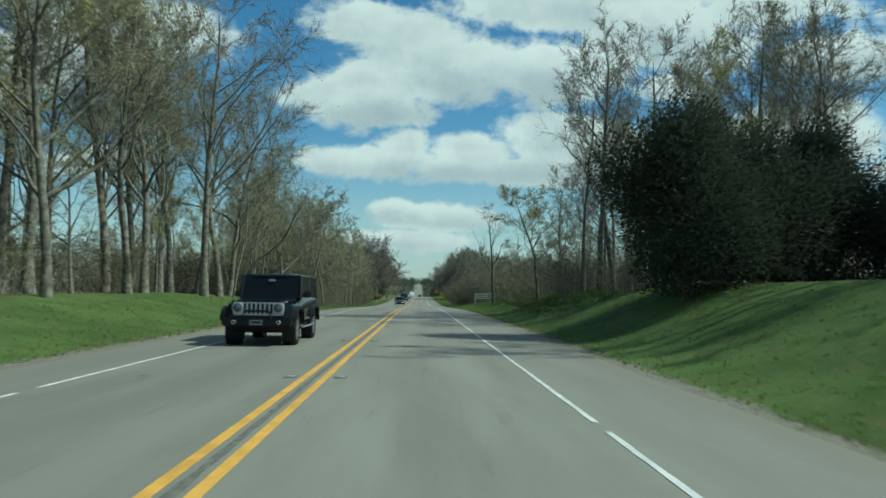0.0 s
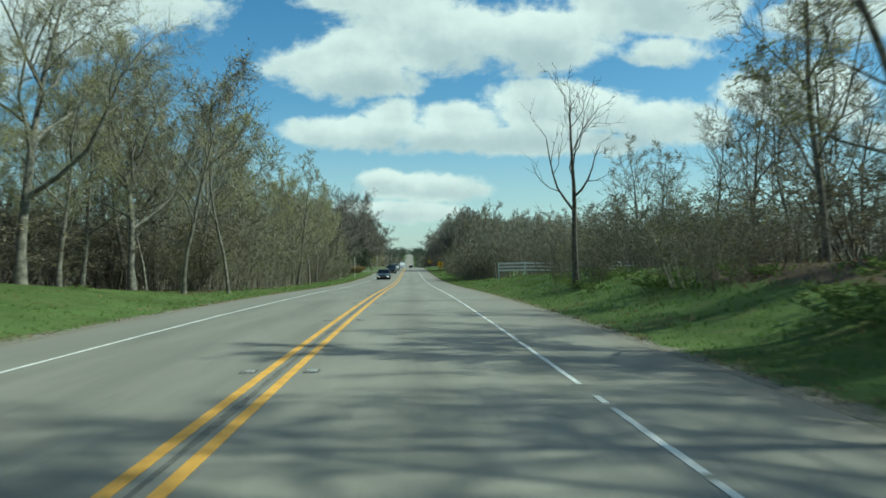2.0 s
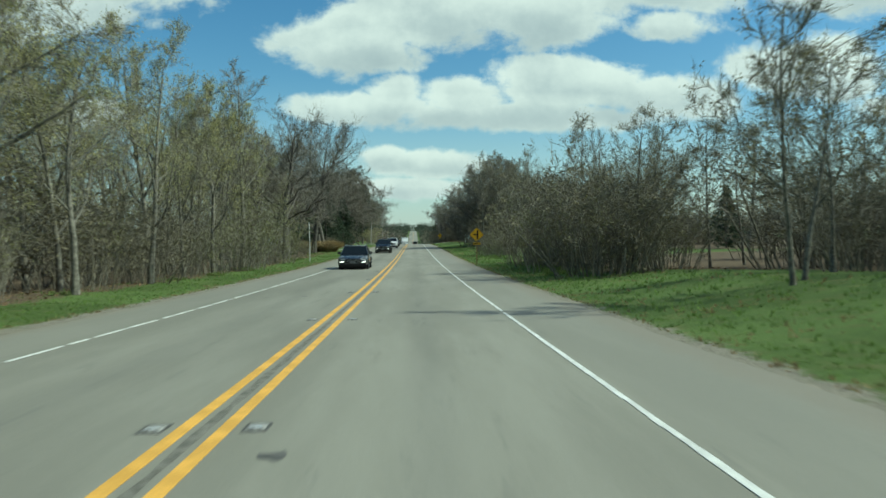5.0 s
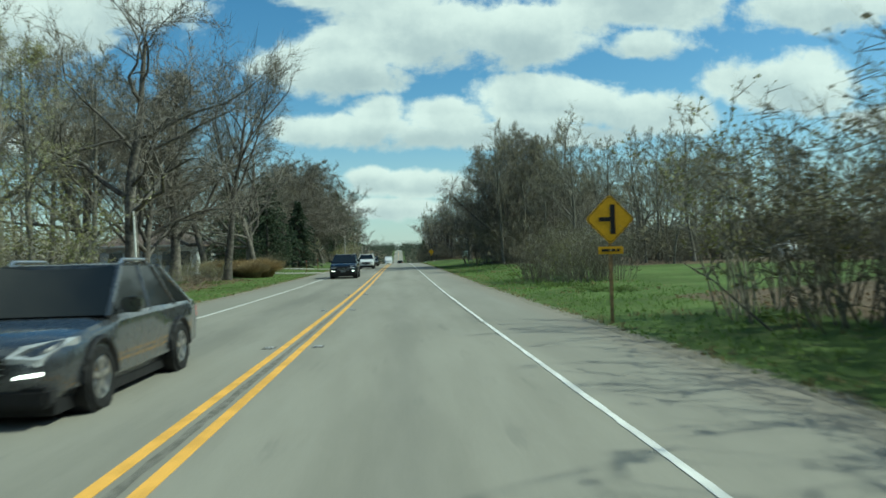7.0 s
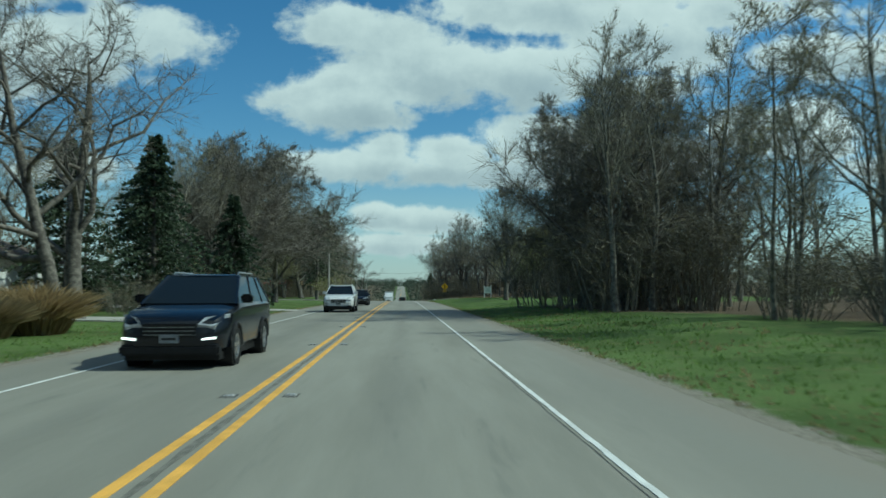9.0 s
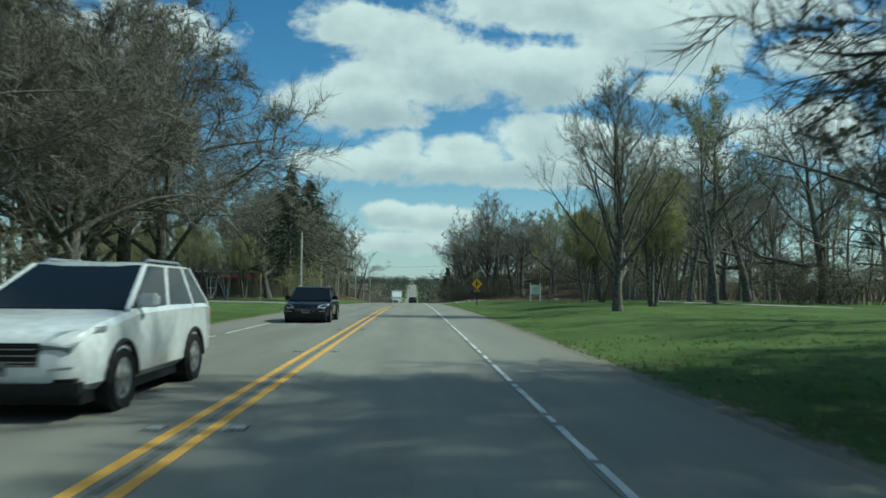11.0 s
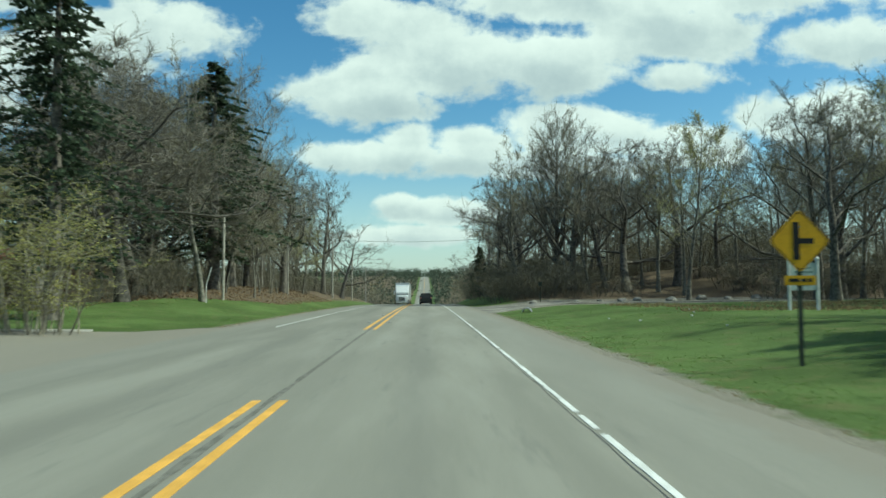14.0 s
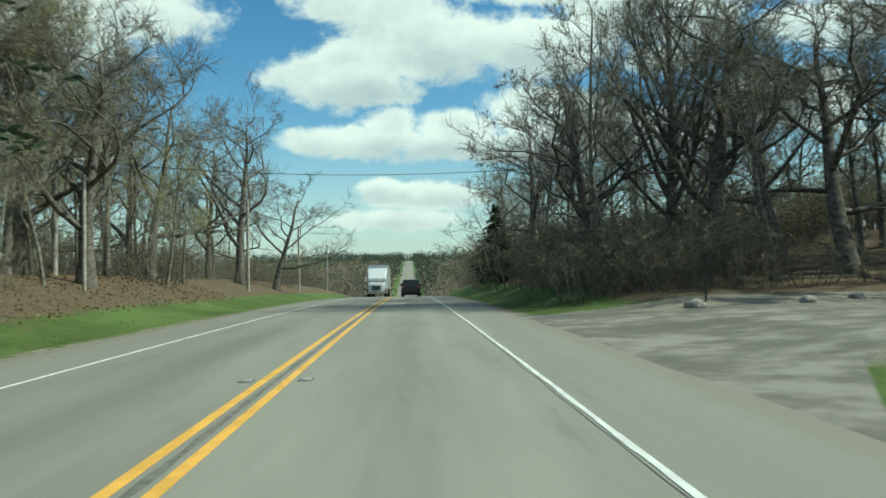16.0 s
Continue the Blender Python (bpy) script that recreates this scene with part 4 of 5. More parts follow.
M_POSTDARK = material("green_steel_post", (.06, .075, .06), .6, metal=.3, amount=.3, bump=.2)
M_WOODPOLE = material("grey_pole_wood", (.42, .39, .34), .85, scale=5, fine=40, amount=.25, bump=.4)
M_FENCE = material("white_fence_paint", (.74, .74, .71), .7, scale=4, amount=.12, fine=40, bump=.2)
M_BOARD = material("pale_sign_board", (.55, .62, .60), .6, scale=4, amount=.1, bump=.1)
M_BOARDTXT = material("grey_green_lettering", (.22, .30, .28), .7, amount=.1, bump=0)
M_BRICK = material("brown_brick", (.20, .115, .085), .85, scale=3, amount=.3, fine=50, bump=.3)
M_ROOF = material("brown_shingle", (.17, .13, .11), .9, scale=4, amount=.3, fine=60, bump=.5)
M_TRIM = material("white_trim", (.72, .72, .69), .6, amount=.1, bump=.1)
M_SIDING = material("white_siding", (.70, .71, .70), .7, scale=2, amount=.1, bump=.1)
M_WINDOW = material("house_window_glass", (.05, .06, .065), .08, amount=.1, bump=0, spec=.8)
M_RED = material("faded_red_awning", (.42, .10, .085), .8, amount=.2, bump=.2)
M_STONE = material("grey_boulder", (.36, .34, .30), .9, scale=4, amount=.35, fine=30, bump=.6)
M_BIN = material("blue_bin_plastic", (.045, .06, .16), .5, amount=.15, bump=.1)
M_STEEL = material("galvanised_steel", (.42, .43, .43), .45, metal=.8, amount=.25, bump=.2)
M_IRON = material("cast_iron_marker", (.33, .32, .30), .6, metal=.2, scale=20, amount=.35, bump=.4)
M_TAR = material("crack_sealant", (.105, .10, .092), .6, scale=5, amount=.3, bump=.2)
M_SEAM = material("worn_seam", (.185, .176, .152), .9, scale=9, amount=.3, fine=45, bump=.5)
M_CONCRETE = material("pale_concrete", (.42, .40, .36), .85, scale=2, amount=.2, fine=60, bump=.3)
M_GRAVEL = material("pale_gravel", (.245, .228, .198), .95, scale=1.2, amount=.3, fine=70, bump=.7, second=(.15, .14, .12), patch=.35)


def wheel(parent, x, y, r, width, spokes=5):
    root = part("wheel", lathe_x([(-width / 2, r * .62), (-width / 2, r * .93), (-width * .3, r), (width * .3, r), (width / 2, r * .93), (width / 2, r * .70), (width * .3, r * .64), (-width * .3, r * .64), (-width / 2, r * .62)], 24, False), M_TYRE, parent)
    root.name = "tyre"
    sharp(root, 40)
    root.location = (x, y, r)
    s = -1 if x < 0 else 1
    bm = lathe_x([(s * width * .05, r * .64), (s * width * .42, r * .67), (s * width * .46, r * .64), (s * width * .44, r * .58), (s * width * .10, r * .54), (s * width * .08, r * .05)])
    for k in range(spokes):
        a = 2 * math.pi * k / spokes
        m = Matrix.Rotation(a, 4, "X") @ Matrix.Translation((s * width * .36, 0, r * .33)) @ Matrix.Diagonal((.03, r * .17, r * .58, 1))
        bmesh.ops.create_cube(bm, size=1, matrix=m)
    sharp(part("rim", bm, M_RIM, root, "silver alloy rim"), 40)


def make_car(name, label, L=4.6, Wd=1.85, Ht=1.68, hood=.98, belt=1.02, cowl=1.15, roof_a=1.95, roof_b=4.05, tail=4.45, paint=None, zb=.26, wheel_r=.35, wb=(.92, 3.62), boxy=0.0, lamp=None, category="car"):
    """A car that faces -y, its front at y = 0, standing on z = 0."""
    w = Wd / 2
    root = tagged(new(name), label, category)
    rings = []
    for y, kw, zt, z0 in [(0, .66 + .26 * boxy, hood * .66, zb + .12), (.04, .78 + .18 * boxy, hood * .76, zb + .04), (.12, .87 + .1 * boxy, hood * (.82 + .1 * boxy), zb), (.25, .94 + .05 * boxy, hood * (.88 + .09 * boxy), zb), (.5, .985, hood * .945, zb), (.8, .995, hood * .985, zb), (cowl, 1.0, hood + .03, zb),
                          (cowl + .25, 1.0, belt, zb), (L * .55, 1.0, belt + .02, zb), (L - .5, .99, belt + .03, zb), (L - .12, .96, belt, zb + .05), (L, .88, belt - .14, zb + .14)]:
        ww = w * kw
        half = [(ww * .86, z0), (ww * .98, z0 + .10), (ww * 1.0, z0 + (zt - z0) * .55), (ww * .985, zt - .10), (ww * .93, zt - .025), (ww * .7, zt)]
        rings.append([(x, y, z) for x, z in half] + [(-x, y, z) for x, z in reversed(half)])
    sharp(part("body", loft(rings), paint, root), 30)
    # greenhouse
    bw, rw, zt = w * .93, w * (.74 + .14 * boxy), Ht - .05
    B = [(-bw, cowl, belt - .03), (bw, cowl, belt - .03), (bw, tail, belt - .02), (-bw, tail, belt - .02)]
    R = [(-rw, roof_a, zt), (rw, roof_a, zt), (rw, roof_b, zt), (-rw, roof_b, zt)]
    part("windscreen", panel_bm([B[0], B[1], R[1], R[0]]), M_GLASS, root, "dark tinted windscreen")
    part("rear_window", panel_bm([B[2], B[3], R[3], R[2]]), M_GLASS, root)
    for s in (0, 1):
        a, b, c, d = (B[1], B[2], R[2], R[1]) if s else (B[3], B[0], R[0], R[3])
        part("side_window", panel_bm([a, b, c, d]), M_GLASS, root)
    rr = []
    for z, k, e in ((zt - .03, 1.0, 0), (zt + .025, .99, .02), (zt + .05, .86, .14)):
        rr.append([(-rw * k, roof_a + e, z), (-rw * k * .5, roof_a + e - .05, z), (rw * k * .5, roof_a + e - .05, z), (rw * k, roof_a + e, z), (rw * k, roof_b - e, z), (-rw * k, roof_b - e, z)])
    sharp(part("roof", loft(rr), paint, root), 30)
    for s in (-1, 1):
        for (y0, y1) in ((cowl, roof_a), (cowl + (tail - cowl) * .42, roof_a + (roof_b - roof_a) * .42), (cowl + (tail - cowl) * .76, roof_a + (roof_b - roof_a) * .80), (tail, roof_b)):
            part("pillar", tube_bm([(s * (bw + .003), y0, belt - .05), (s * (rw + .003), y1, zt)], .035, 6), paint, root)
        if not boxy:
            part("roof_rail", tube_bm([(s * rw * .92, roof_a + .15, zt + .03), (s * rw * .92, roof_a + .25, zt + .085), (s * rw * .92, roof_b - .3, zt + .085), (s * rw * .92, roof_b - .2, zt + .03)], .018), M_RIM, root)
        # wing mirror
        sharp(part("wing_mirror", box_bm(s * (bw + .02), s * (bw + .24), cowl + .28, cowl + .42, belt - .02, belt + .15, .03), paint, root))
        # lamps
        lamp_quad = [(s * w * .50, -.005, hood * .70), (s * w * .80, .03, hood * .67), (s * w * .985, .46, hood * .86), (s * w * .62, .09, hood * .81)]
        sharp(part("headlight", panel_bm(lamp_quad, .035), M_LENSGREY, root, "swept-back clear headlight"))
        part("fog_lamp", panel_bm([(s * w * .60, -.03, zb + .25), (s * w * .84, .0, zb + .27), (s * w * .84, .0, zb + .30), (s * w * .60, -.03, zb + .275)], .012), lamp or M_LENSGREY, root)
        part("tail_light", box_bm(s * w * .70, s * w * .93, L - .14, L + .01, belt - .3, belt - .1, .02), M_RED, root)
        for y in wb:
            arch = [(s * (w + .006), y + (wheel_r + .07) * math.cos(t), wheel_r + (wheel_r + .07) * math.sin(t)) for t in np.linspace(.0, math.pi, 12)]
            part("wheel_arch", tube_bm(arch, .03, 6), M_PLASTIC, root)
            part("wheel_well", lathe_x([(s * (w - .30), wheel_r + .05), (s * (w - .13), wheel_r + .05), (s * (w + .003), wheel_r + .05), (s * (w + .003), wheel_r + .02), (s * (w - .12), wheel_r + .02), (s * (w - .12), .05)], 20), M_PLASTIC, root).location = (0, y, wheel_r)
            wheel(root, s * (w - .085), y, wheel_r, .21)
    sharp(part("grille", box_bm(-w * .5, w * .5, -.02, .1, hood * .52, hood * .74, .02), M_PLASTIC, root))
    for k in range(3):
        z = hood * (.56 + .06 * k)
        part("grille_bar", box_bm(-w * .47, w * .47, -.03, -.018, z, z + .009), M_RIM, root)
    sharp(part("bumper", box_bm(-w * .9, w * .9, -.03, .2, zb - .02, zb + .17, .04), M_PLASTIC, root, "black lower bumper"))
    part("underbody", box_bm(-w * .86, w * .86, .18, L - .2, zb - .11, zb + .12), M_PLASTIC, root, "dark underbody")
    part("rear_view_mirror", box_bm(-.09, .09, roof_a - .12, roof_a - .06, zt - .16, zt - .10, .01), M_LENSGREY, root)
    p = part("number_plate", box_bm(-.16, .16, -.045, -.034, zb + .2, zb + .34), M_CARPLATE, root)
    part("plate_bar", box_bm(-.12, .12, -.050, -.0455, zb + .25, zb + .29), M_INK, p)
    return root


def make_jeep():
    """A boxy black off-road car: upright screen, slotted chrome-edged face, round lamps, wide wings."""
    root = make_car("off_road_car", "black boxy off-road car with slotted chrome grille and round headlights", 4.5, 1.72, 1.84, 1.12, 1.22, 1.45, 1.68, 4.3, 4.42, M_BLACK, .50, .40, (.62, 3.55), 1.0)
    for o in list(root.children):
        if o.name.split(".")[0] in ("grille", "grille_bar", "headlight", "fog_lamp", "wheel_arch", "bumper", "number_plate", "tail_light"):
            for k in list(o.children):
                bpy.data.objects.remove(k)
            bpy.data.objects.remove(o)
    sharp(part("grille", box_bm(-.62, .62, -.06, .12, .76, 1.10, .03), M_GRILLE, root, "bright slotted grille"))
    for k in range(7):
        x = -.33 + .11 * k
        sharp(part("grille_slot", box_bm(x - .032, x + .032, -.075, -.055, .80, 1.06, .012), M_INK, root))
    for s in (-1, 1):
        lamp = lathe_x([(0, .115), (.05, .11), (.075, .07), (.08, .01)], 20)
        bmesh.ops.transform(lamp, matrix=Matrix.Translation((s * .50, -.06, .95)) @ Matrix.Rotation(radians(-90), 4, "Z"), verts=lamp.verts)
        sharp(part("headlight", lamp, M_LENSDARK, root, "round headlight"))
        ring = lathe_x([(0, .135), (.045, .135), (.05, .12), (.045, .112)], 24, False)
        bmesh.ops.transform(ring, matrix=Matrix.Translation((s * .50, -.06, .95)) @ Matrix.Rotation(radians(-90), 4, "Z"), verts=ring.verts)
        sharp(part("headlight_ring", ring, M_GRILLE, root))
        fog = lathe_x([(0, .05), (.02, .05), (.022, .038), (.018, .034)], 18, False)
        bmesh.ops.transform(fog, matrix=Matrix.Translation((s * .55, -.27, .60)) @ Matrix.Rotation(radians(-90), 4, "Z"), verts=fog.verts)
        sharp(part("fog_lamp", fog, M_LENS, root))
        for y in (.62, 3.55):
            fl = [[(s * .80, y + px, pz), (s * .96, y + px, pz - .03), (s * .96, y + px, pz - .09), (s * .80, y + px, pz - .07)] for px, pz in ((-.62, .72), (-.50, .92), (-.30, 1.0), (.30, 1.0), (.50, .92), (.62, .60))]
            sharp(part("wheel_flare", loft(fl), M_PLASTIC, root, "wide black wheel flare"))
        part("side_step", tube_bm([(s * .86, 1.15, .50), (s * .92, 1.25, .44), (s * .92, 2.9, .44), (s * .86, 3.0, .50)], .035), M_CHROME, root, "chrome tube side step")
        part("hood_latch", box_bm(s * .70, s * .74, .25, .40, 1.08, 1.14, .008), M_PLASTIC, root)
    sharp(part("bumper", box_bm(-.86, .86, -.26, -.04, .50, .70, .04), M_PLASTIC, root, "black steel bumper"))
    part("underbody", box_bm(-.62, .62, .75, 3.5, .30, .56), M_PLASTIC, root, "dark underbody")
    part("skid_plate", panel_bm([(-.7, -.2, .5), (.7, -.2, .5), (.62, .15, .34), (-.62, .15, .34)], .015), M_PLASTIC, root)
    part("hood_panel", loft([[(-.62, -.03, 1.08), (.62, -.03, 1.08), (.56, -.03, 1.12), (-.56, -.03, 1.12)], [(-.70, .6, 1.10), (.70, .6, 1.10), (.60, .6, 1.17), (-.60, .6, 1.17)], [(-.74, 1.45, 1.14), (.74, 1.45, 1.14), (.64, 1.45, 1.22), (-.64, 1.45, 1.22)]]), M_BLACK, root)
    part("bull_bar", tube_bm([(-.36, -.22, .68), (-.30, -.26, .88), (.30, -.26, .88), (.36, -.22, .68)], .03), M_PLASTIC, root)
    p = part("number_plate", box_bm(-.16, .16, -.275, -.262, .53, .66), M_CARPLATE, root)
    part("plate_bar", box_bm(-.12, .12, -.28, -.276, .575, .62), M_INK, p)
    return root


def make_truck():
    """A white semi tractor with its box trailer, facing -y."""
    root = tagged(new("semi_truck"), "white semi truck with box trailer facing the camera's way", "truck")
    rings = []
    for y, w, z0, z1 in ((0, .85, .55, 1.45), (.12, .98, .45, 1.62), (1.6, 1.05, .45, 1.85)):
        rings.append([(-w, y, z0), (w, y, z0), (w, y, z1 - .15), (w * .85, y, z1), (-w * .85, y, z1), (-w, y, z1 - .15)])
    sharp(part("hood", loft(rings), M_CARWHITE, root))
    rings = []
    for y, w, z1 in ((1.6, 1.1, 2.3), (2.2, 1.18, 2.95), (2.7, 1.2, 3.5), (4.4, 1.22, 3.75)):
        rings.append([(-w, y, .5), (w, y, .5), (w, y, z1 - .15), (w * .9, y, z1), (-w * .9, y, z1), (-w, y, z1 - .15)])
    sharp(part("cab", loft(rings), M_CARWHITE, root))
    part("windscreen", panel_bm([(-1.0, 1.58, 1.9), (1.0, 1.58, 1.9), (.98, 2.12, 2.75), (-.98, 2.12, 2.75)], .02), M_GLASS, root, "dark split windscreen")
    part("grille", box_bm(-.55, .55, -.03, .1, .75, 1.4, .03), M_PLASTIC, root)
    for k in range(5):
        part("grille_bar", box_bm(-.53, .53, -.045, -.03, .82 + .12 * k, .86 + .12 * k), M_CHROME, root)
    sharp(part("bumper", box_bm(-1.15, 1.15, -.12, .2, .35, .68, .05), M_CHROME, root))
    for s in (-1, 1):
        sharp(part("headlight", box_bm(s * .62, s * .95, -.02, .15, .85, 1.1, .03), M_LENS, root))
        sharp(part("wing_mirror", box_bm(s * 1.3, s * 1.5, 1.7, 1.85, 1.9, 2.6, .03), M_CARWHITE, root))
        part("mirror_arm", tube_bm([(s * 1.08, 1.8, 2.2), (s * 1.35, 1.78, 2.2)], .02), M_STEEL, root)
        for y in (.9, 4.2, 5.4, 14.5, 15.7):
            wheel(root, s * 1.05, y, .5, .32, 8)
    sharp(part("trailer", box_bm(-1.3, 1.3, 5.0, 17.0, 1.15, 4.1, .04), M_CARWHITE, root, "white box trailer"))
    part("front_panel_stripe", box_bm(-.9, .3, 4.985, 4.997, 3.55, 3.85), M_PLATE, root)
    part("chassis_rail", box_bm(-.45, .45, 2.0, 16.8, .8, 1.1), M_PLASTIC, root)
    return root


def stand(ob, x, y, rz=0.0, z=None):
    """Puts a thing on the road or the ground, following the slope along the road."""
    tilt = math.degrees(math.atan2(road_z(y + 4) - road_z(y), 4)) * math.cos(radians(rz))
    ob.matrix_world = pose(x, y, road_z(y) if z is None else z, tilt if z is None else 0, 0, rz)
    return ob


SUV = dict(L=4.7, Wd=1.88, Ht=1.70, hood=1.08, belt=1.15, cowl=1.15, roof_a=2.15, roof_b=4.0, tail=4.45, zb=.27)
SEDAN = dict(L=4.6, Wd=1.82, Ht=1.46, hood=.86, belt=.93, cowl=1.25, roof_a=2.05, roof_b=3.35, tail=4.2, wheel_r=.32, wb=(.9, 3.55), zb=.2)
stand(make_jeep(), -2.35, 18.6)
stand(make_car("hatchback_car", "dark grey oncoming car with lamps on", paint=M_DARK, lamp=M_LAMP, **SEDAN), -2.1, 141)
stand(make_car("suv_car", "black oncoming SUV with bright fog lamps", paint=M_BLACK, lamp=M_LAMP, **SUV), -2.15, 185.8)
stand(make_car("suv_car", "white oncoming SUV with roof rails", paint=M_CARWHITE, **SUV), -2.1, 218.8)
stand(make_car("sedan_car", "glossy black oncoming sedan on the road", paint=M_BLACK, **SEDAN), -2.2, 240.9)
stand(make_truck(), -2.3, 398)
stand(make_car("suv_car", "dark SUV driving ahead in the same lane", paint=M_BLACK, **SUV), 1.9, 384, 180)
stand(make_car("sedan_car", "white car parked on the side drive", paint=M_CARWHITE, **SEDAN), -33.5, 303, 160, ground_z(-33.5, 303))


# ---- road furniture ----
def diamond(parent, z, half, mirror):
    """A yellow diamond warning plate with a black side-road symbol, facing -y."""
    def rounded(h, y, r=.08):
        pts = []
        for k in range(4):
            a0 = math.pi / 2 * k
            c = Vector((math.cos(a0), math.sin(a0))) * (h - r * 1.414)
            for j in (-1, 0, 1):
                t = a0 + j * math.pi / 4
                pts.append((c.x + r * math.cos(t), y, z + c.y + r * math.sin(t)))
        return pts
    plate = part("sign_plate", loft([rounded(half, 0), rounded(half, -.004)]), M_SIGN, parent, "yellow diamond warning plate")
    o, i = rounded(half - .022, -.0065), rounded(half - .040, -.0065)
    bm = bmesh.new()
    a, b = [bm.verts.new(p) for p in o], [bm.verts.new(p) for p in i]
    for k in range(len(a)):
        n = (k + 1) % len(a)
        bm.faces.new((a[k], a[n], b[n], b[k]))
    part("border", bm, M_INK, plate)
    part("symbol_bar", box_bm(-.055 + mirror * -.06, .055 + mirror * -.06, -.010, -.0045, z - .31, z + .31), M_INK, plate)
    part("symbol_arm", box_bm(mirror * -.004, mirror * .24, -.010, -.0045, z - .045, z + .045), M_INK, plate)


def make_warning_sign(label, x, y, mirror, post_mat):
    root = tagged(new("warning_sign"), label, "road sign")
    gz = ground_z(x, y)
    base = road_z(y)
    part("post", box_bm(-.035, .035, .005, .05, gz - base - .4, 2.45, .006), post_mat, root, "weathered sign post")
    diamond(root, 2.13, .535, mirror)
    p = part("name_plate", box_bm(-.27, .27, -.004, .004, 1.40, 1.56, .0), M_SIGN, root, "small yellow plate below")
    for k, (a, b) in enumerate(((-.20, -.02), (.02, .10), (.13, .20))):
        part("lettering_bar", box_bm(a, b, -.008, -.0042, 1.455, 1.51), M_INK, p)
    for z in (1.48, 1.9, 2.36):
        part("bolt", lathe_y(.012, -.014, z), M_STEEL, root)
    root.matrix_world = pose(x, y, base, 0, 0, 3)
    return root


def lathe_y(r, y, z):
    bm = lathe_x([(0, r), (.006, r), (.009, r * .5)], 10)
    bmesh.ops.transform(bm, matrix=Matrix.Translation((0, y + .004, z)) @ Matrix.Rotation(radians(-90), 4, "Z"), verts=bm.verts)
    return bm


make_warning_sign("yellow diamond side-road warning sign on a brown post in the verge", 6.2, 149.6, -1, M_POST)
make_warning_sign("yellow diamond side-road warning sign on a dark post in the lawn", 8.08, 280.8, 1, M_POSTDARK)

marker = tagged(new("pavement_marker"), "worn cast metal raised marker set in the road", "road marker", "raised markers beside the yellow lines")
rings = [[(-.075 * k, -.10 * k, z), (.075 * k, -.10 * k, z), (.075 * k, .10 * k, z), (-.075 * k, .10 * k, z)] for k, z in ((1, -.01), (1, .008), (.8, .014))]
part("casting", loft(rings), M_IRON, marker)
part("tar_bed", box_bm(-.10, .10, -.15, .15, -.01, .0035), M_TAR, marker, "dark tar bed")
part("reflector", box_bm(-.05, .05, -.06, -.03, .012, .022, .003), M_LENS, marker)
for k in range(-8, 28):
    y = 74.9 + 8.98 * k
    for x in (-.40, .40):
        if (k, x) != (-8, -.40) and not 279 < y < 293:
            copy_thing(marker, pose(x, y, road_z(y) + .001))
marker.matrix_world = pose(-.40, 74.9 - 8 * 8.98, road_z(3) + .001)


def crack(name, x, y0, y1, wob, width, seed, label, mat=M_TAR):
    rng = random.Random(seed)
    verts, faces = [], []
    y, i = y0, 0
    while y < y1:
        xx = x + wob * noise.noise((seed, y * .8, 0)) + wob * .4 * noise.noise((seed, y * 3.1, 5))
        w = width * (.65 + .7 * rng.random())
        z = road_z(y) + .003
        verts += [(xx - w / 2, y, z), (xx + w / 2, y, z)]
        if i:
            faces.append((2 * i - 2, 2 * i - 1, 2 * i + 1, 2 * i))
        y += .35
        i += 1
    tagged(mesh_object(name, verts, faces, mat), label, "road crack", kind="structure")


crack("seam_crack", .0, -10, 420, .012, .08, 2, "rough dark weathered seam between the yellow lines", M_SEAM)
crack("edge_crack", 3.50, 150, 330, .03, .012, 7, "dark crack along the shoulder joint")
random.seed(31)
for y in (12, 36, 70.5, 75.8, 101, 118, 160, 205, 238, 262, 289, 302):
    x, s = random.uniform(-2.8, 2.9), random.uniform(.08, .16)
    bl = [(x + s * (1 + .4 * random.uniform(-1, 1)) * math.cos(t), y + .8 * s * (1 + .4 * random.uniform(-1, 1)) * math.sin(t), road_z(y) + .003) for t in np.linspace(0, 2 * math.pi, 11)[:-1]]
    tagged(mesh_object("road_patch", bl, [tuple(range(10))], M_TAR), "small dark pothole patch in the asphalt", "road patch", kind="structure")

# side street to the left and gravel drive to the right
def apron(name, mat, label, xs, y0s, y1s, lift, category):
    verts, faces = [], []
    n = 8
    for i, x in enumerate(xs):
        for k in range(n + 1):
            y = y0s[i] + (y1s[i] - y0s[i]) * k / n
            g = max(ground_z(x, y), ground_z(x, y + 1), ground_z(x, y - 1)) if abs(x) > 7 else road_z(y) - .03 - .04 * (abs(x) < 6.0)
            verts.append((x, y, g + lift))
    for i in range(len(xs) - 1):
        for k in range(n):
            a = i * (n + 1) + k
            faces.append((a, a + 1, a + n + 2, a + n + 1) if xs[1] < xs[0] else (a, a + n + 1, a + n + 2, a + 1))
    ob = mesh_object(name, verts, faces, mat)
    m = ob.modifiers.new("thickness", "SOLIDIFY")
    m.thickness, m.offset = .06, -1
    return tagged(ob, label, category, kind="structure")


LX = [-5.2, -6.4, -7.6, -8.8, -10.2, -12, -15, -20, -28, -40, -60]
apron("side_street", M_ASPHALT, "grey asphalt side street joining the road", LX, [273.6, 276.2, 277.8, 278.7, 279.2, 279.6, 280, 280.4, 281, 282, 283], [297, 295.2, 293.4, 292, 291, 290.4, 290, 290, 290, 290, 290], .035, "street")
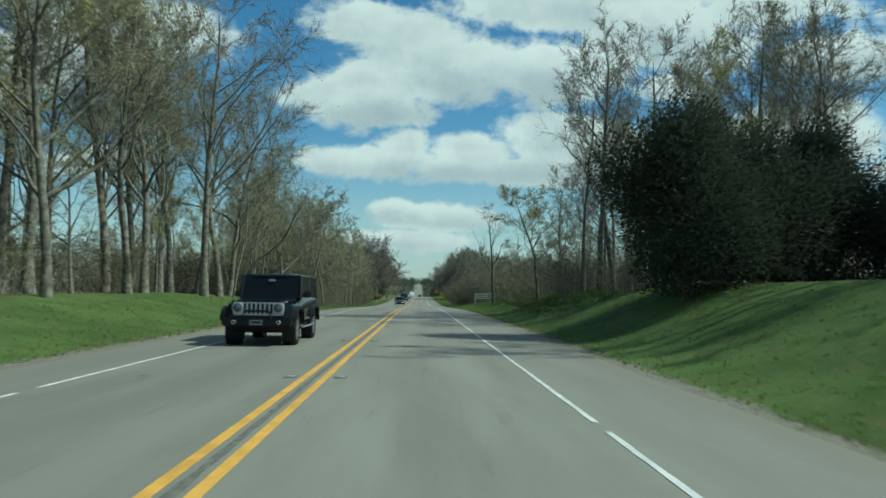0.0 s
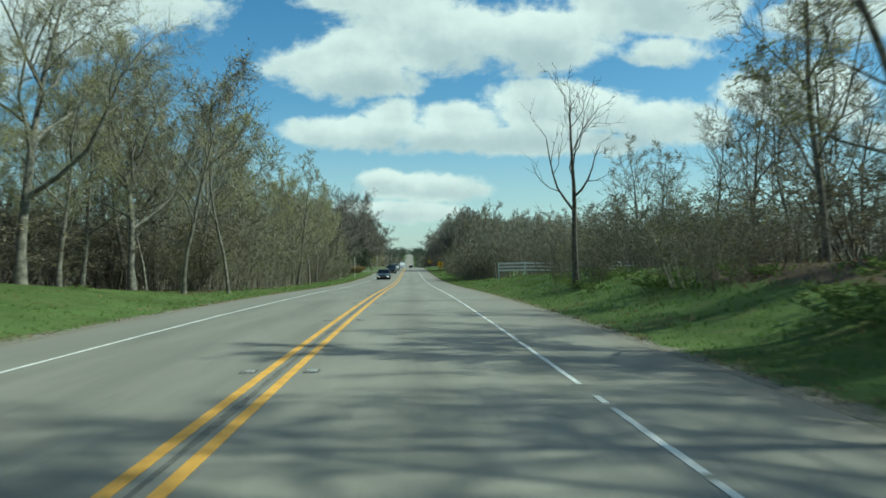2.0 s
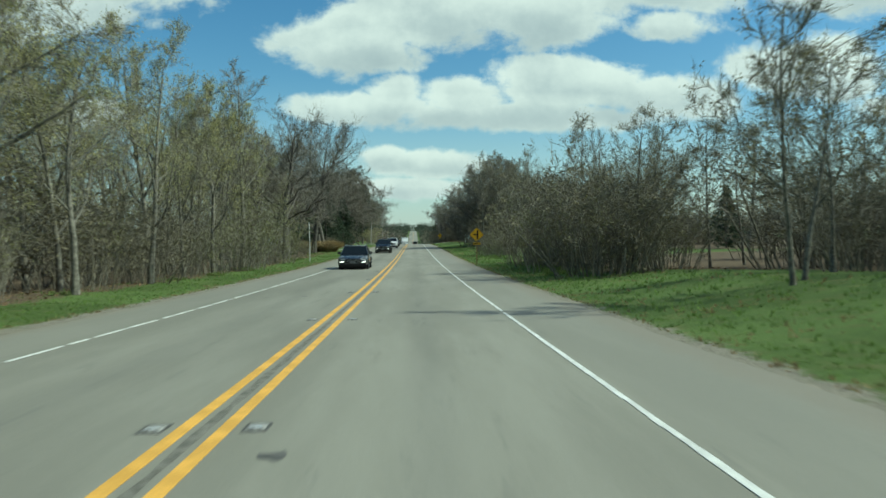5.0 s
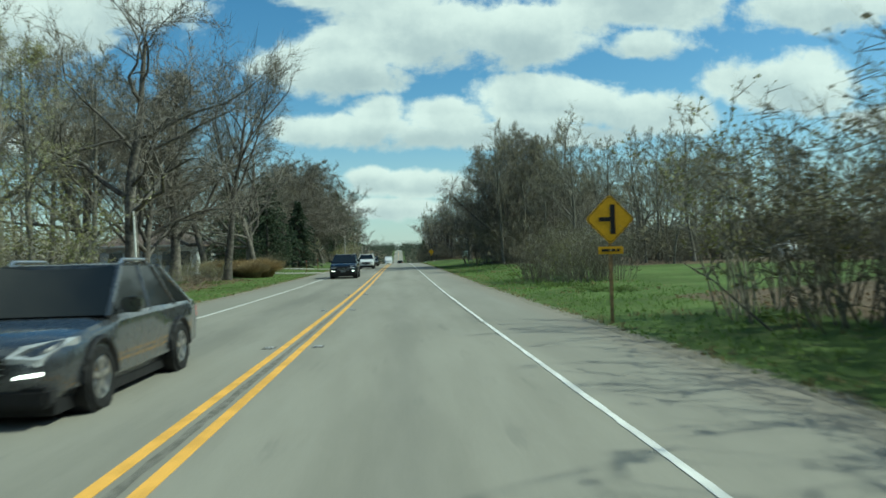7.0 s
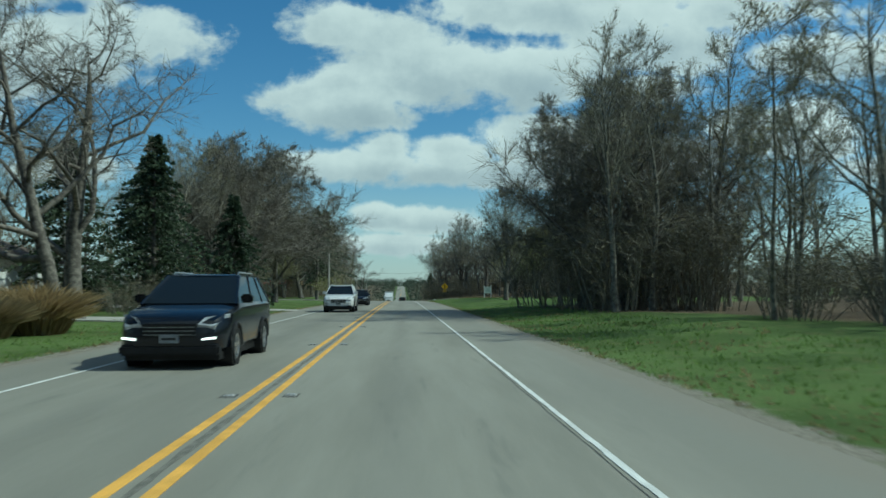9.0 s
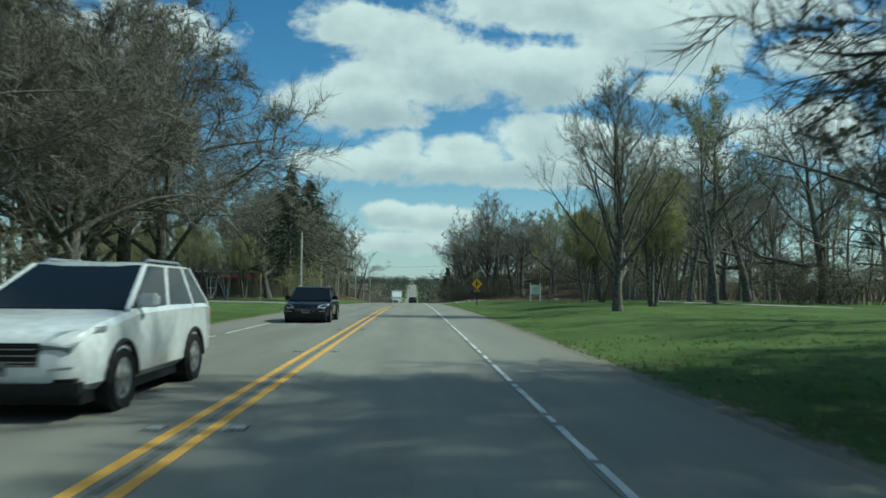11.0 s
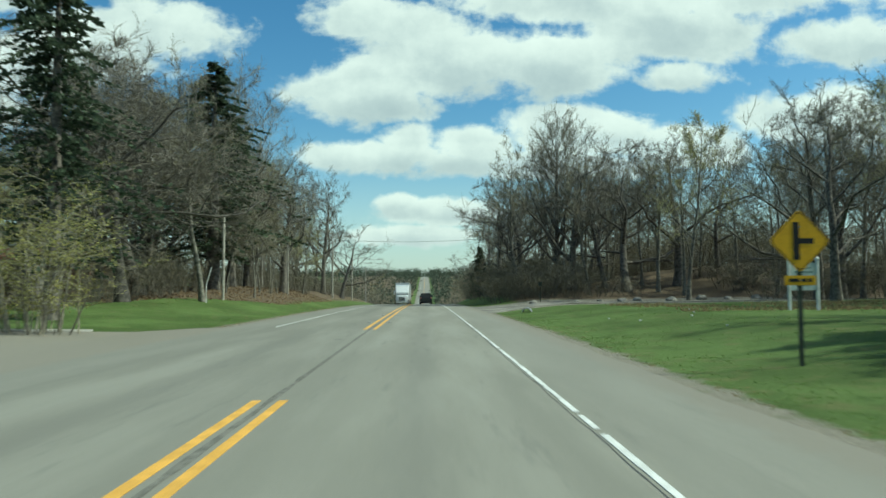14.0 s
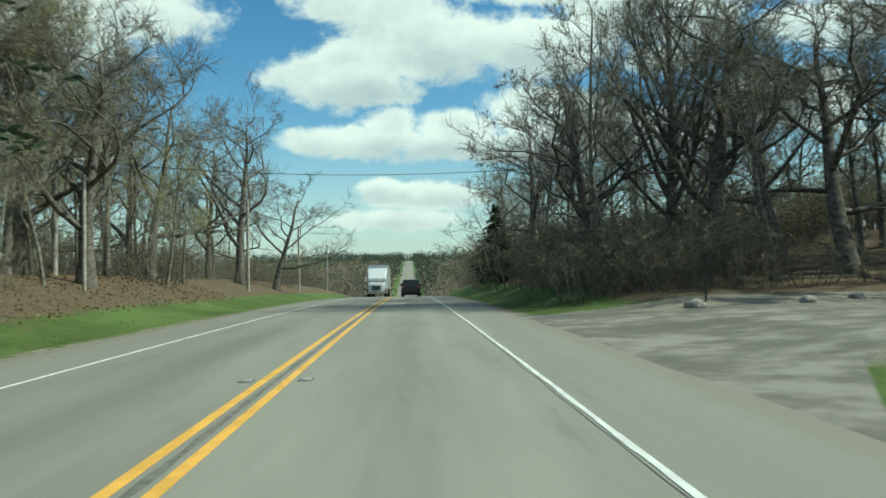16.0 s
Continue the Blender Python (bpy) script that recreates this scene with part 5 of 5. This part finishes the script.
apron("street_edge", M_CONCRETE, "pale concrete gutter along the side street", LX[3:], [292.1, 291.1, 290.5, 290.1, 290.1, 290.1, 290.1, 290.1], [292.9, 291.8, 291.1, 290.6, 290.6, 290.6, 290.6, 290.6], .05, "gutter")
RX = [5.4, 6.6, 8.0, 9.5, 12, 15, 20, 28, 40, 60]
apron("gravel_drive", M_GRAVEL, "pale gravel drive with worn dusty edges", RX, [312, 314.5, 317, 318.6, 319.6, 320.4, 321, 321.6, 322, 322], [334, 332.6, 331, 329.6, 328.6, 328, 328, 328, 328, 328], .03, "drive")
for y in (206, 225):
    apron("driveway", M_CONCRETE, "pale concrete driveway crossing the verge", [-5.3, -6.5, -8.5, -11, -15, -22], [y - 1.5] * 6, [y + 2.2] * 6, .035, "driveway")

def build_path():
    """A worn pale footpath across the far lawn, widening at the trees."""
    line = [(36.5, 313.5, 2.2), (34.0, 308, 1.7), (30.5, 297, .55), (27.4, 287, .42), (26.0, 280, .42), (25.4, 272, .4), (25.6, 262, .36), (27, 252, .3)]
    verts, faces = [], []
    for i, (x, y, w) in enumerate(line):
        a, b = line[max(i - 1, 0)], line[min(i + 1, len(line) - 1)]
        n = Vector((a[1] - b[1], b[0] - a[0])).normalized() * w
        for k in (-1, -.4, .4, 1):
            px, py = x + n.x * k, y + n.y * k
            verts.append((px, py, ground_z(px, py) + (.05 if abs(k) < 1 else .01)))
        if i:
            faces += [(4 * i - 4 + k, 4 * i - 3 + k, 4 * i + 1 + k, 4 * i + k) for k in range(3)]
    tagged(mesh_object("footpath", verts, faces, M_CONCRETE, smooth=True), "worn pale gravel footpath across the lawn", "path", kind="structure")


build_path()

# edge line turning into the side street
pts = []
for t in np.linspace(0, math.pi / 2, 9):
    pts.append((-3.58 - 4.6 * (1 - math.cos(t)), 273.6 + 4.4 * math.sin(t)))
verts, faces = [], []
for i, (x, y) in enumerate(pts):
    t = math.pi / 2 * i / 8
    nx, ny = math.cos(t) * .05, -math.sin(t) * -.05
    z = road_z(y) + .012
    verts += [(x - nx, y - ny, z), (x + nx, y + ny, z)]
    if i:
        faces.append((2 * i - 2, 2 * i - 1, 2 * i + 1, 2 * i))
tagged(mesh_object("edge_line", verts, faces, M_WHITE), "white edge line curving into the side street", "road marking", kind="structure")


# ---- poles, fence, boards ----
def make_pole(label, x, y, h, r, lean=0.0, mat=M_WOODPOLE, name="utility_pole", cap=True):
    root = tagged(new(name), label, "pole")
    part("shaft", tube_bm([(0, 0, -.4), (0, 0, h * .5), (lean, 0, h)], r, 12), mat, root)
    if cap:
        part("top_cap", tube_bm([(lean, 0, h), (lean, 0, h + .04)], r * 1.12, 12), M_STEEL, root)
        part("number_tag", box_bm(-.04, .04, -r - .006, -r + .002, 1.7, 1.85), M_STEEL, root)
    root.matrix_world = pose(x, y, ground_z(x, y))
    return root


make_pole("tall bare grey wooden utility pole at the street corner", -9.4, 286.9, 7.2, .12)
make_pole("slim grey wooden pole on the grassy bank", -11.1, 316.5, 5.4, .10)
make_pole("leaning white marker stick on the bank", -11.2, 313.2, 2.1, .03, .3, M_FENCE, "marker_stick", False)
make_pole("thin white pole at the woodland edge", -7.5, 161, 3.4, .035, -.05, M_FENCE, "marker_pole", False)
make_pole("slim wooden pole beside the trees", -10.6, 336, 4.4, .07)
for y in (360, 384, 410):
    make_pole("distant wooden utility pole beside the road", -9.6, y, 6.5, .11)


def make_post_sign(label, x, y, h, size, mat, post, rz=0.0, name="street_sign"):
    root = tagged(new(name), label, "road sign")
    part("post", box_bm(-.03, .03, -.02, .02, -.4, h, .005), post, root)
    part("sign_plate", box_bm(-size[0] / 2, size[0] / 2, -.032, -.024, h - size[1], h, .0), mat, root)
    for k in range(2):
        z = h - size[1] * (.35 + .3 * k)
        part("lettering_bar", box_bm(-size[0] * .35, size[0] * .3, -.038, -.0325, z - size[1] * .06, z + size[1] * .06), M_INK, root)
    root.matrix_world = pose(x, y, ground_z(x, y), 0, 0, rz)


make_post_sign("small brown sign seen side-on on a slim post", -13.7, 288.2, 2.9, (.4, .6), M_POST, M_WOODPOLE, 86)
make_post_sign("small dark sign on a dark post by the gravel drive", 11.6, 331.2, 1.7, (.3, .36), M_POSTDARK, M_POSTDARK, 0, "drive_sign")


def make_notice_board(x, y):
    root = tagged(new("notice_board"), "pale green notice board on two white posts in the lawn", "sign board")
    for s in (-1, 1):
        p = part("post", box_bm(s * .58 - .055, s * .58 + .055, -.055, .055, -.4, 1.95, .008), M_FENCE, root)
        part("post_cap", loft([[(s * .58 - .075 * k, -.075 * k, z), (s * .58 + .075 * k, -.075 * k, z), (s * .58 + .075 * k, .075 * k, z), (s * .58 - .075 * k, .075 * k, z)] for k, z in ((1, 1.95), (1, 1.99), (.2, 2.06))]), M_FENCE, p)
    outline = [(-.52, .78), (.52, .78), (.52, 1.74)] + [(.52 * math.cos(t), 1.74 + .14 * math.sin(t)) for t in np.linspace(.15, math.pi - .15, 9)] + [(-.52, 1.74)]
    b = part("board", loft([[(px, -.03, pz) for px, pz in outline], [(px, .03, pz) for px, pz in outline]]), M_BOARD, root, "pale board with arched top")
    for k, (w, h) in enumerate(((.30, .05), (.38, .07), (.36, .06), (.40, .07), (.33, .05))):
        part("lettering_bar", box_bm(-w, w, -.036, -.0305, 1.60 - .16 * k, 1.60 - .16 * k + h), M_BOARDTXT, b)
    root.matrix_world = pose(x, y, ground_z(x, y), 0, 0, 6)


make_notice_board(16.2, 296.4)


def make_mailbox(x, y):
    """A dark box with a rounded top on a wooden post."""
    root = tagged(new("mailbox"), "dark metal mailbox on a weathered post beside a driveway", "mailbox", "mailboxes beside the driveways")
    part("post", box_bm(-.05, .05, -.05, .05, -.4, 1.02, .006), M_POST, root)
    arch = [(-.085, 1.03), (.085, 1.03)] + [(.085 * math.cos(t), 1.14 + .085 * math.sin(t)) for t in np.linspace(0, math.pi, 9)]
    sharp(part("box", loft([[(py, px, pz) for px, pz in arch] for py in (-.24, .24)]), M_POSTDARK, root))
    part("door", loft([[(py, px * .96, 1.035 + (pz - 1.03) * .96) for px, pz in arch] for py in (.241, .249)]), M_STEEL, root)
    part("flag", box_bm(-.06, .02, -.098, -.089, 1.10, 1.28, .002), M_RED, root)
    root.matrix_world = pose(x, y, ground_z(x, y), 0, 0, 4)


make_mailbox(-7.6, 209.4)
make_mailbox(-7.8, 221.5)

fence = tagged(new("board_fence"), "white three-rail board fence across the field", "fence")
FX = [9.5 + 2.35 * k for k in range(8)]
FG = [road_z(103.5) + 1.05 + .02 * k + (0, .03, -.03, .02, 0, -.02, .03, 0)[k] for k in range(8)]
for i, x in enumerate(FX):
    g = FG[i]
    part("post", box_bm(x - .06, x + .06, 103.5, 103.62, ground_z(x, 103.5) - .4, g + 1.0, .008), M_FENCE, fence)
    if i:
        g0 = FG[i - 1]
        for k in range(3):
            z0, z1 = g0 + .28 + .30 * k, g + .28 + .30 * k
            bm = loft([[(FX[i - 1] + .01, 103.47, z0 - .07), (FX[i - 1] + .01, 103.498, z0 - .07), (FX[i - 1] + .01, 103.498, z0 + .07), (FX[i - 1] + .01, 103.47, z0 + .07)],
                       [(x - .01, 103.47, z1 - .07 + random.uniform(-.02, .02)), (x - .01, 103.498, z1 - .07), (x - .01, 103.498, z1 + .07), (x - .01, 103.47, z1 + .07)]])
            part("rail", bm, M_FENCE, fence)

cable = tagged(new("overhead_cable", None), "thin black overhead cable across the road", "cable")
part("wire", tube_bm([(-14 + 30 * k / 14, 341 + 3 * k / 14, road_z(341) + 7.1 - 1.0 * (1 - ((k - 7) / 7) ** 2) + .5 * k / 14) for k in range(15)], .014, 5), M_INK, cable)
make_pole("wooden utility pole carrying the overhead cable", -14.05, 341, 6.2, .12)
make_pole("wooden utility pole carrying the overhead cable", 16.1, 344, 6.2, .12)


# ---- houses and yard things ----
def make_house(name, label, x0, x1, y0, y1, wall_h, roof_h, wall_mat, z, windows, awning=None):
    root = tagged(new(name), label, "house")
    part("wall", box_bm(x0, x1, y0, y1, z - .5, z + wall_h), wall_mat, root)
    e, mid = .6, (y0 + y1) / 2
    rf = [[(x0 - e, y0 - e, z + wall_h), (x1 + e, y0 - e, z + wall_h), (x1 + e, y1 + e, z + wall_h), (x0 - e, y1 + e, z + wall_h)],
          [(x0 - e, y0 - e, z + wall_h + .12), (x1 + e, y0 - e, z + wall_h + .12), (x1 + e, y1 + e, z + wall_h + .12), (x0 - e, y1 + e, z + wall_h + .12)],
          [(x0 + 3, mid - .05, z + wall_h + roof_h), (x1 - 3, mid - .05, z + wall_h + roof_h), (x1 - 3, mid + .05, z + wall_h + roof_h), (x0 + 3, mid + .05, z + wall_h + roof_h)]]
    roof = part("roof", loft(rf), M_ROOF, root, "low hipped shingle roof")
    part("fascia", box_bm(x0 - e, x1 + e, y0 - e - .03, y0 - e - .003, z + wall_h - .06, z + wall_h + .14), M_TRIM, roof, "white fascia board")
    part("chimney", box_bm((x0 + x1) / 2 - .4, (x0 + x1) / 2 + .4, mid - .3, mid + .3, z + wall_h, z + wall_h + roof_h + .7, .02), M_BRICK, roof)
    for wx, ww, wz, wh in windows:
        f = part("window_frame", box_bm(wx - ww / 2 - .08, wx + ww / 2 + .08, y0 - .06, y0 - .004, z + wz - .08, z + wz + wh + .08, .01), M_TRIM, root, "white window frame")
        n = 2 if ww > 1.4 else 1
        for k in range(n):
            a = wx - ww / 2 + ww * k / n + .03
            part("pane", box_bm(a, a + ww / n - .06, y0 - .075, y0 - .0605, z + wz, z + wz + wh), M_WINDOW, f)
        part("sill", box_bm(wx - ww / 2 - .14, wx + ww / 2 + .14, y0 - .13, y0 - .004, z + wz - .16, z + wz - .083), M_TRIM, f)
    d = part("door", box_bm((x0 + x1) / 2 - .5, (x0 + x1) / 2 + .5, y0 - .05, y0 - .004, z, z + 2.05, .01), M_TRIM, root, "white front door")
    part("door_handle", box_bm((x0 + x1) / 2 + .34, (x0 + x1) / 2 + .4, y0 - .1, y0 - .051, z + .98, z + 1.06), M_STEEL, d)
    if awning:
        ax, aw = awning
        part("awning", loft([[(ax - aw / 2, y0 - .02, z + 2.9), (ax + aw / 2, y0 - .02, z + 2.9), (ax + aw / 2, y0 - .02, z + 2.8), (ax - aw / 2, y0 - .02, z + 2.8)],
                             [(ax - aw / 2, y0 - 1.3, z + 2.3), (ax + aw / 2, y0 - 1.3, z + 2.3), (ax + aw / 2, y0 - 1.3, z + 2.0), (ax - aw / 2, y0 - 1.3, z + 2.0)]]), M_RED, root, "faded red awning")
        for s in (-1, 1):
            part("porch_post", box_bm(ax + s * aw / 2 - .05, ax + s * aw / 2 + .05, y0 - 1.3, y0 - 1.2, z - .3, z + 2.1), M_TRIM, root)
    return root


make_house("brick_house", "low brown brick house with white window frames and red awning", -46, -20, 313, 323, 3.0, 1.7, M_BRICK, ground_z(-28, 313), [(-42, 1.8, .9, 1.3), (-37, 2.4, .8, 1.5), (-29, 2.2, .9, 1.3), (-25.4, 1.2, .9, 1.3)], (-22.2, 4.6))
make_house("white_house", "white-sided house half hidden behind roadside trees", -28, -18.5, 209.6, 217, 2.8, 1.8, M_SIDING, ground_z(-22, 210), [(-26.4, 1.4, .9, 1.4), (-21.4, 1.0, .9, 1.4), (-19.6, 1.0, .9, 1.4)])

def make_tank(x, y):
    """A domed white gas tank lying on two concrete cradles."""
    root = tagged(new("gas_tank"), "white horizontal gas tank on concrete cradles in the field", "tank")
    prof = [(-1.5, .02), (-1.46, .2), (-1.32, .38), (-1.1, .48), (1.1, .48), (1.32, .38), (1.46, .2), (1.5, .02)]
    bm = lathe_x(prof, 20)
    bmesh.ops.translate(bm, verts=bm.verts, vec=(0, 0, .72))
    sharp(part("shell", bm, M_CARWHITE, root), 50)
    for s in (-1, 1):
        part("cradle", box_bm(s * .8 - .12, s * .8 + .12, -.42, .42, -.2, .42, .02), M_CONCRETE, root)
    part("valve_dome", tube_bm([(0, 0, 1.15), (0, 0, 1.36)], .17, 12), M_CARWHITE, root)
    root.matrix_world = pose(x, y, ground_z(x, y), 0, 0, 8)


make_tank(31.4, 189)


def make_bin():
    root = tagged(new("wheeled_bin"), "blue wheeled rubbish bin at the drive", "bin", "bins beside the drive")
    sharp(part("body", loft([[(-.24 * k, -.27 * k, z), (.24 * k, -.27 * k, z), (.24 * k, .27 * k, z), (-.24 * k, .27 * k, z)] for k, z in ((.8, 0), (.82, .08), (1.0, .95), (1.07, .97), (1.07, 1.0))]), M_BIN, root))
    sharp(part("lid", loft([[(-.27 * k, -.32 * k, z), (.27 * k, -.32 * k, z), (.27 * k, .30 * k, z), (-.27 * k, .30 * k, z)] for k, z in ((1, 1.0), (1.0, 1.03), (.8, 1.09))]), M_BIN, root))
    for s in (-1, 1):
        part("wheel", lathe_x([(s * .20, .09), (s * .25, .09)], 14), M_TYRE, root).location = (0, .24, .09)
    part("handle", tube_bm([(-.2, .34, .95), (-.2, .38, .98), (.2, .38, .98), (.2, .34, .95)], .015), M_BIN, root)
    return root


_bin = make_bin()
_bin.matrix_world = pose(-26.5, 293, ground_z(-26.5, 293), 0, 0, 10)
copy_thing(_bin, pose(-25.2, 293.3, ground_z(-25.2, 293.3), 0, 0, -8))

random.seed(44)


def make_boulder(seed, x, y, s):
    bm = bmesh.new()
    bmesh.ops.create_icosphere(bm, subdivisions=3, radius=1)
    for v in bm.verts:
        n = noise.noise(v.co * 1.3 + Vector((seed, 0, 0))) * .35 + noise.noise(v.co * 3.5 + Vector((0, seed, 0))) * .12
        v.co *= 1 + n
        v.co.z *= .62
    ob = part("boulder", bm, M_STONE, smooth=True)
    ob.matrix_world = pose(x, y, ground_z(x, y) + s * .2, 0, 0, seed * 40) @ Matrix.Scale(s, 4)
    tagged(ob, "pale grey boulder lining the gravel drive", "boulder", "boulders along the drive")


for i, (x, y, s) in enumerate(((10.9, 330.3, .32), (18.4, 330.5, .40), (19.8, 331, .36), (22.6, 330.6, .42), (25.4, 331.2, .45), (27.5, 330.8, .3), (30, 331, .4), (14.5, 330.2, .24), (33, 331.6, .38), (16.6, 331.0, .25))):
    make_boulder(i + 1, x, y, s)

culvert = tagged(new("culvert_pipe"), "corrugated steel culvert pipe end below the gravel drive", "pipe")
bm = lathe_x([(.0, .245)] + [(0.06 * k, .27 + (.014 if k % 2 else 0)) for k in range(16)] + [(0.06 * 15, .245), (.0, .245)], 20, False)
sharp(part("pipe", bm, M_STEEL, culvert), 60)
culvert.matrix_world = pose(7.7, 311.2, ground_z(7.7, 311.2) - .02, 0, 0, 78)

# scraps in the grass
for i in range(8):
    x, y = random.uniform(7.0, 15), random.uniform(262, 312)
    bm = bmesh.new()
    bmesh.ops.create_icosphere(bm, subdivisions=1, radius=.045)
    for v in bm.verts:
        v.co = Vector((v.co.x * random.uniform(.6, 1.5), v.co.y * random.uniform(.6, 1.4), v.co.z * random.uniform(.3, .9)))
    ob = part("litter_scrap", bm, M_PLATE)
    ob.location = (x, y, ground_z(x, y) + .03)
    tagged(ob, "crumpled pale paper scrap lying in the grass", "litter")


# ---- grass and distance ----
def build_grass():
    rng = random.Random(77)
    g, s = Wood(), Wood()

    def tuft(w, x, y, h):
        z = ground_z(x, y) - .02
        for k in range(3):
            a = rng.uniform(0, 6.28)
            bx, by = x + rng.uniform(-.06, .06), y + rng.uniform(-.06, .06)
            lx, ly = math.cos(a) * h * rng.uniform(.2, .7), math.sin(a) * h * rng.uniform(.2, .7)
            o = len(w.v)
            wd = rng.uniform(.012, .024)
            w.v += [(bx - wd * math.sin(a), by + wd * math.cos(a), z), (bx + wd * math.sin(a), by - wd * math.cos(a), z), (bx + lx, by + ly, z + h * rng.uniform(.7, 1.1))]
            w.f.append((o, o + 1, o + 2))
    for i in range(52000):
        side = rng.choice((-1, 1))
        y = rng.uniform(0, 345)
        off = rng.random() ** 1.6 * (1.6 if y > 235 else 6.0)
        x = side * ((5.95 if side > 0 else 5.85) + off)
        if (side < 0 and 271 < y < 297) or (side > 0 and 311 < y < 336):
            continue
        dry = noise.noise((x * .5, y * .5, 9)) + (.35 if off < .5 else 0) > .22
        tuft(s if dry and rng.random() < .75 else g, x, y, rng.uniform(.05, .13) * (.4 if y > 232 else .8) * (1.5 if 45 < y < 210 and side > 0 and off > 1 else 1))
    for i in range(14000):
        side = 1 if rng.random() < .7 else -1
        x, y = side * rng.uniform(7.6, 19), rng.uniform(228, 316)
        if side < 0 and 270 < y < 298:
            continue
        tuft(g, x, y, rng.uniform(.018, .045))
    for i in range(7000):
        x, y = rng.uniform(12, 36), rng.uniform(296, 312)
        if noise.noise((x * .25, y * .3, 21)) > -.05:
            tuft(s, x, y, rng.uniform(.06, .22))
    tagged(mesh_object("grass_blades", g.v, g.f, M_BLADE), "short fresh green verge grass", "grass", kind="stuff")
    tagged(mesh_object("dry_grass_blades", s.v, s.f, M_STRAW), "dry straw-coloured grass along the shoulder", "grass", kind="stuff")


def build_far_woods():
    """Woods on the far slopes, too distant to tell tree from tree."""
    rng = random.Random(91)
    w = Wood()
    for i in range(2600):
        y = rng.uniform(640, 2300)
        side = rng.choice((-1, 1))
        x = side * (9 + rng.random() ** 1.5 * (60 + y * .28))
        z, h = ground_z(x, y), rng.uniform(5, 13) * (1.1 + .9 * noise.noise((x * .02, y * .006, 4)))
        for k in range(44):
            p = Vector((x + rng.gauss(0, 2.2), y + rng.gauss(0, 2.2), z + h * (.08 + .9 * rng.random())))
            w.leaf(p, rng.uniform(.6, 1.4), rng, 1.0, 1.1)
    for i in range(520):
        x, y = rng.uniform(-330, 330), rng.uniform(1480, 1680)
        z, h = ground_z(x, y), rng.uniform(7, 16) * (1.1 + .9 * noise.noise((x * .02, 0, 4)))
        for k in range(40):
            p = Vector((x + rng.gauss(0, 2.6), y + rng.gauss(0, 2.6), z + h * (.08 + .9 * rng.random())))
            w.leaf(p, rng.uniform(.9, 2.0), rng, 1.0, 1.1)
    tagged(mesh_object("far_woods", w.v, w.f, M_FAR), "distant spring woods on the far slopes", "woods", kind="stuff")


def build_litter():
    rng = random.Random(55)
    w = Wood()
    for i in range(22000):
        if rng.random() < .5:
            x, y = -rng.uniform(7.6, 19), rng.uniform(310, 352)
        else:
            x, y = rng.choice((-1, 1)) * rng.uniform(9, 15), rng.uniform(30, 205)
        if woodland(x, y) > .3:
            w.leaf(Vector((x, y, ground_z(x, y) + .015)), rng.uniform(.05, .12), rng, .25, 1.2)
    tagged(mesh_object("leaf_litter", w.v, w.f, M_LITTER), "fallen brown leaves on the woodland floor", "leaf litter", kind="stuff")


build_grass()
build_litter()
build_far_woods()
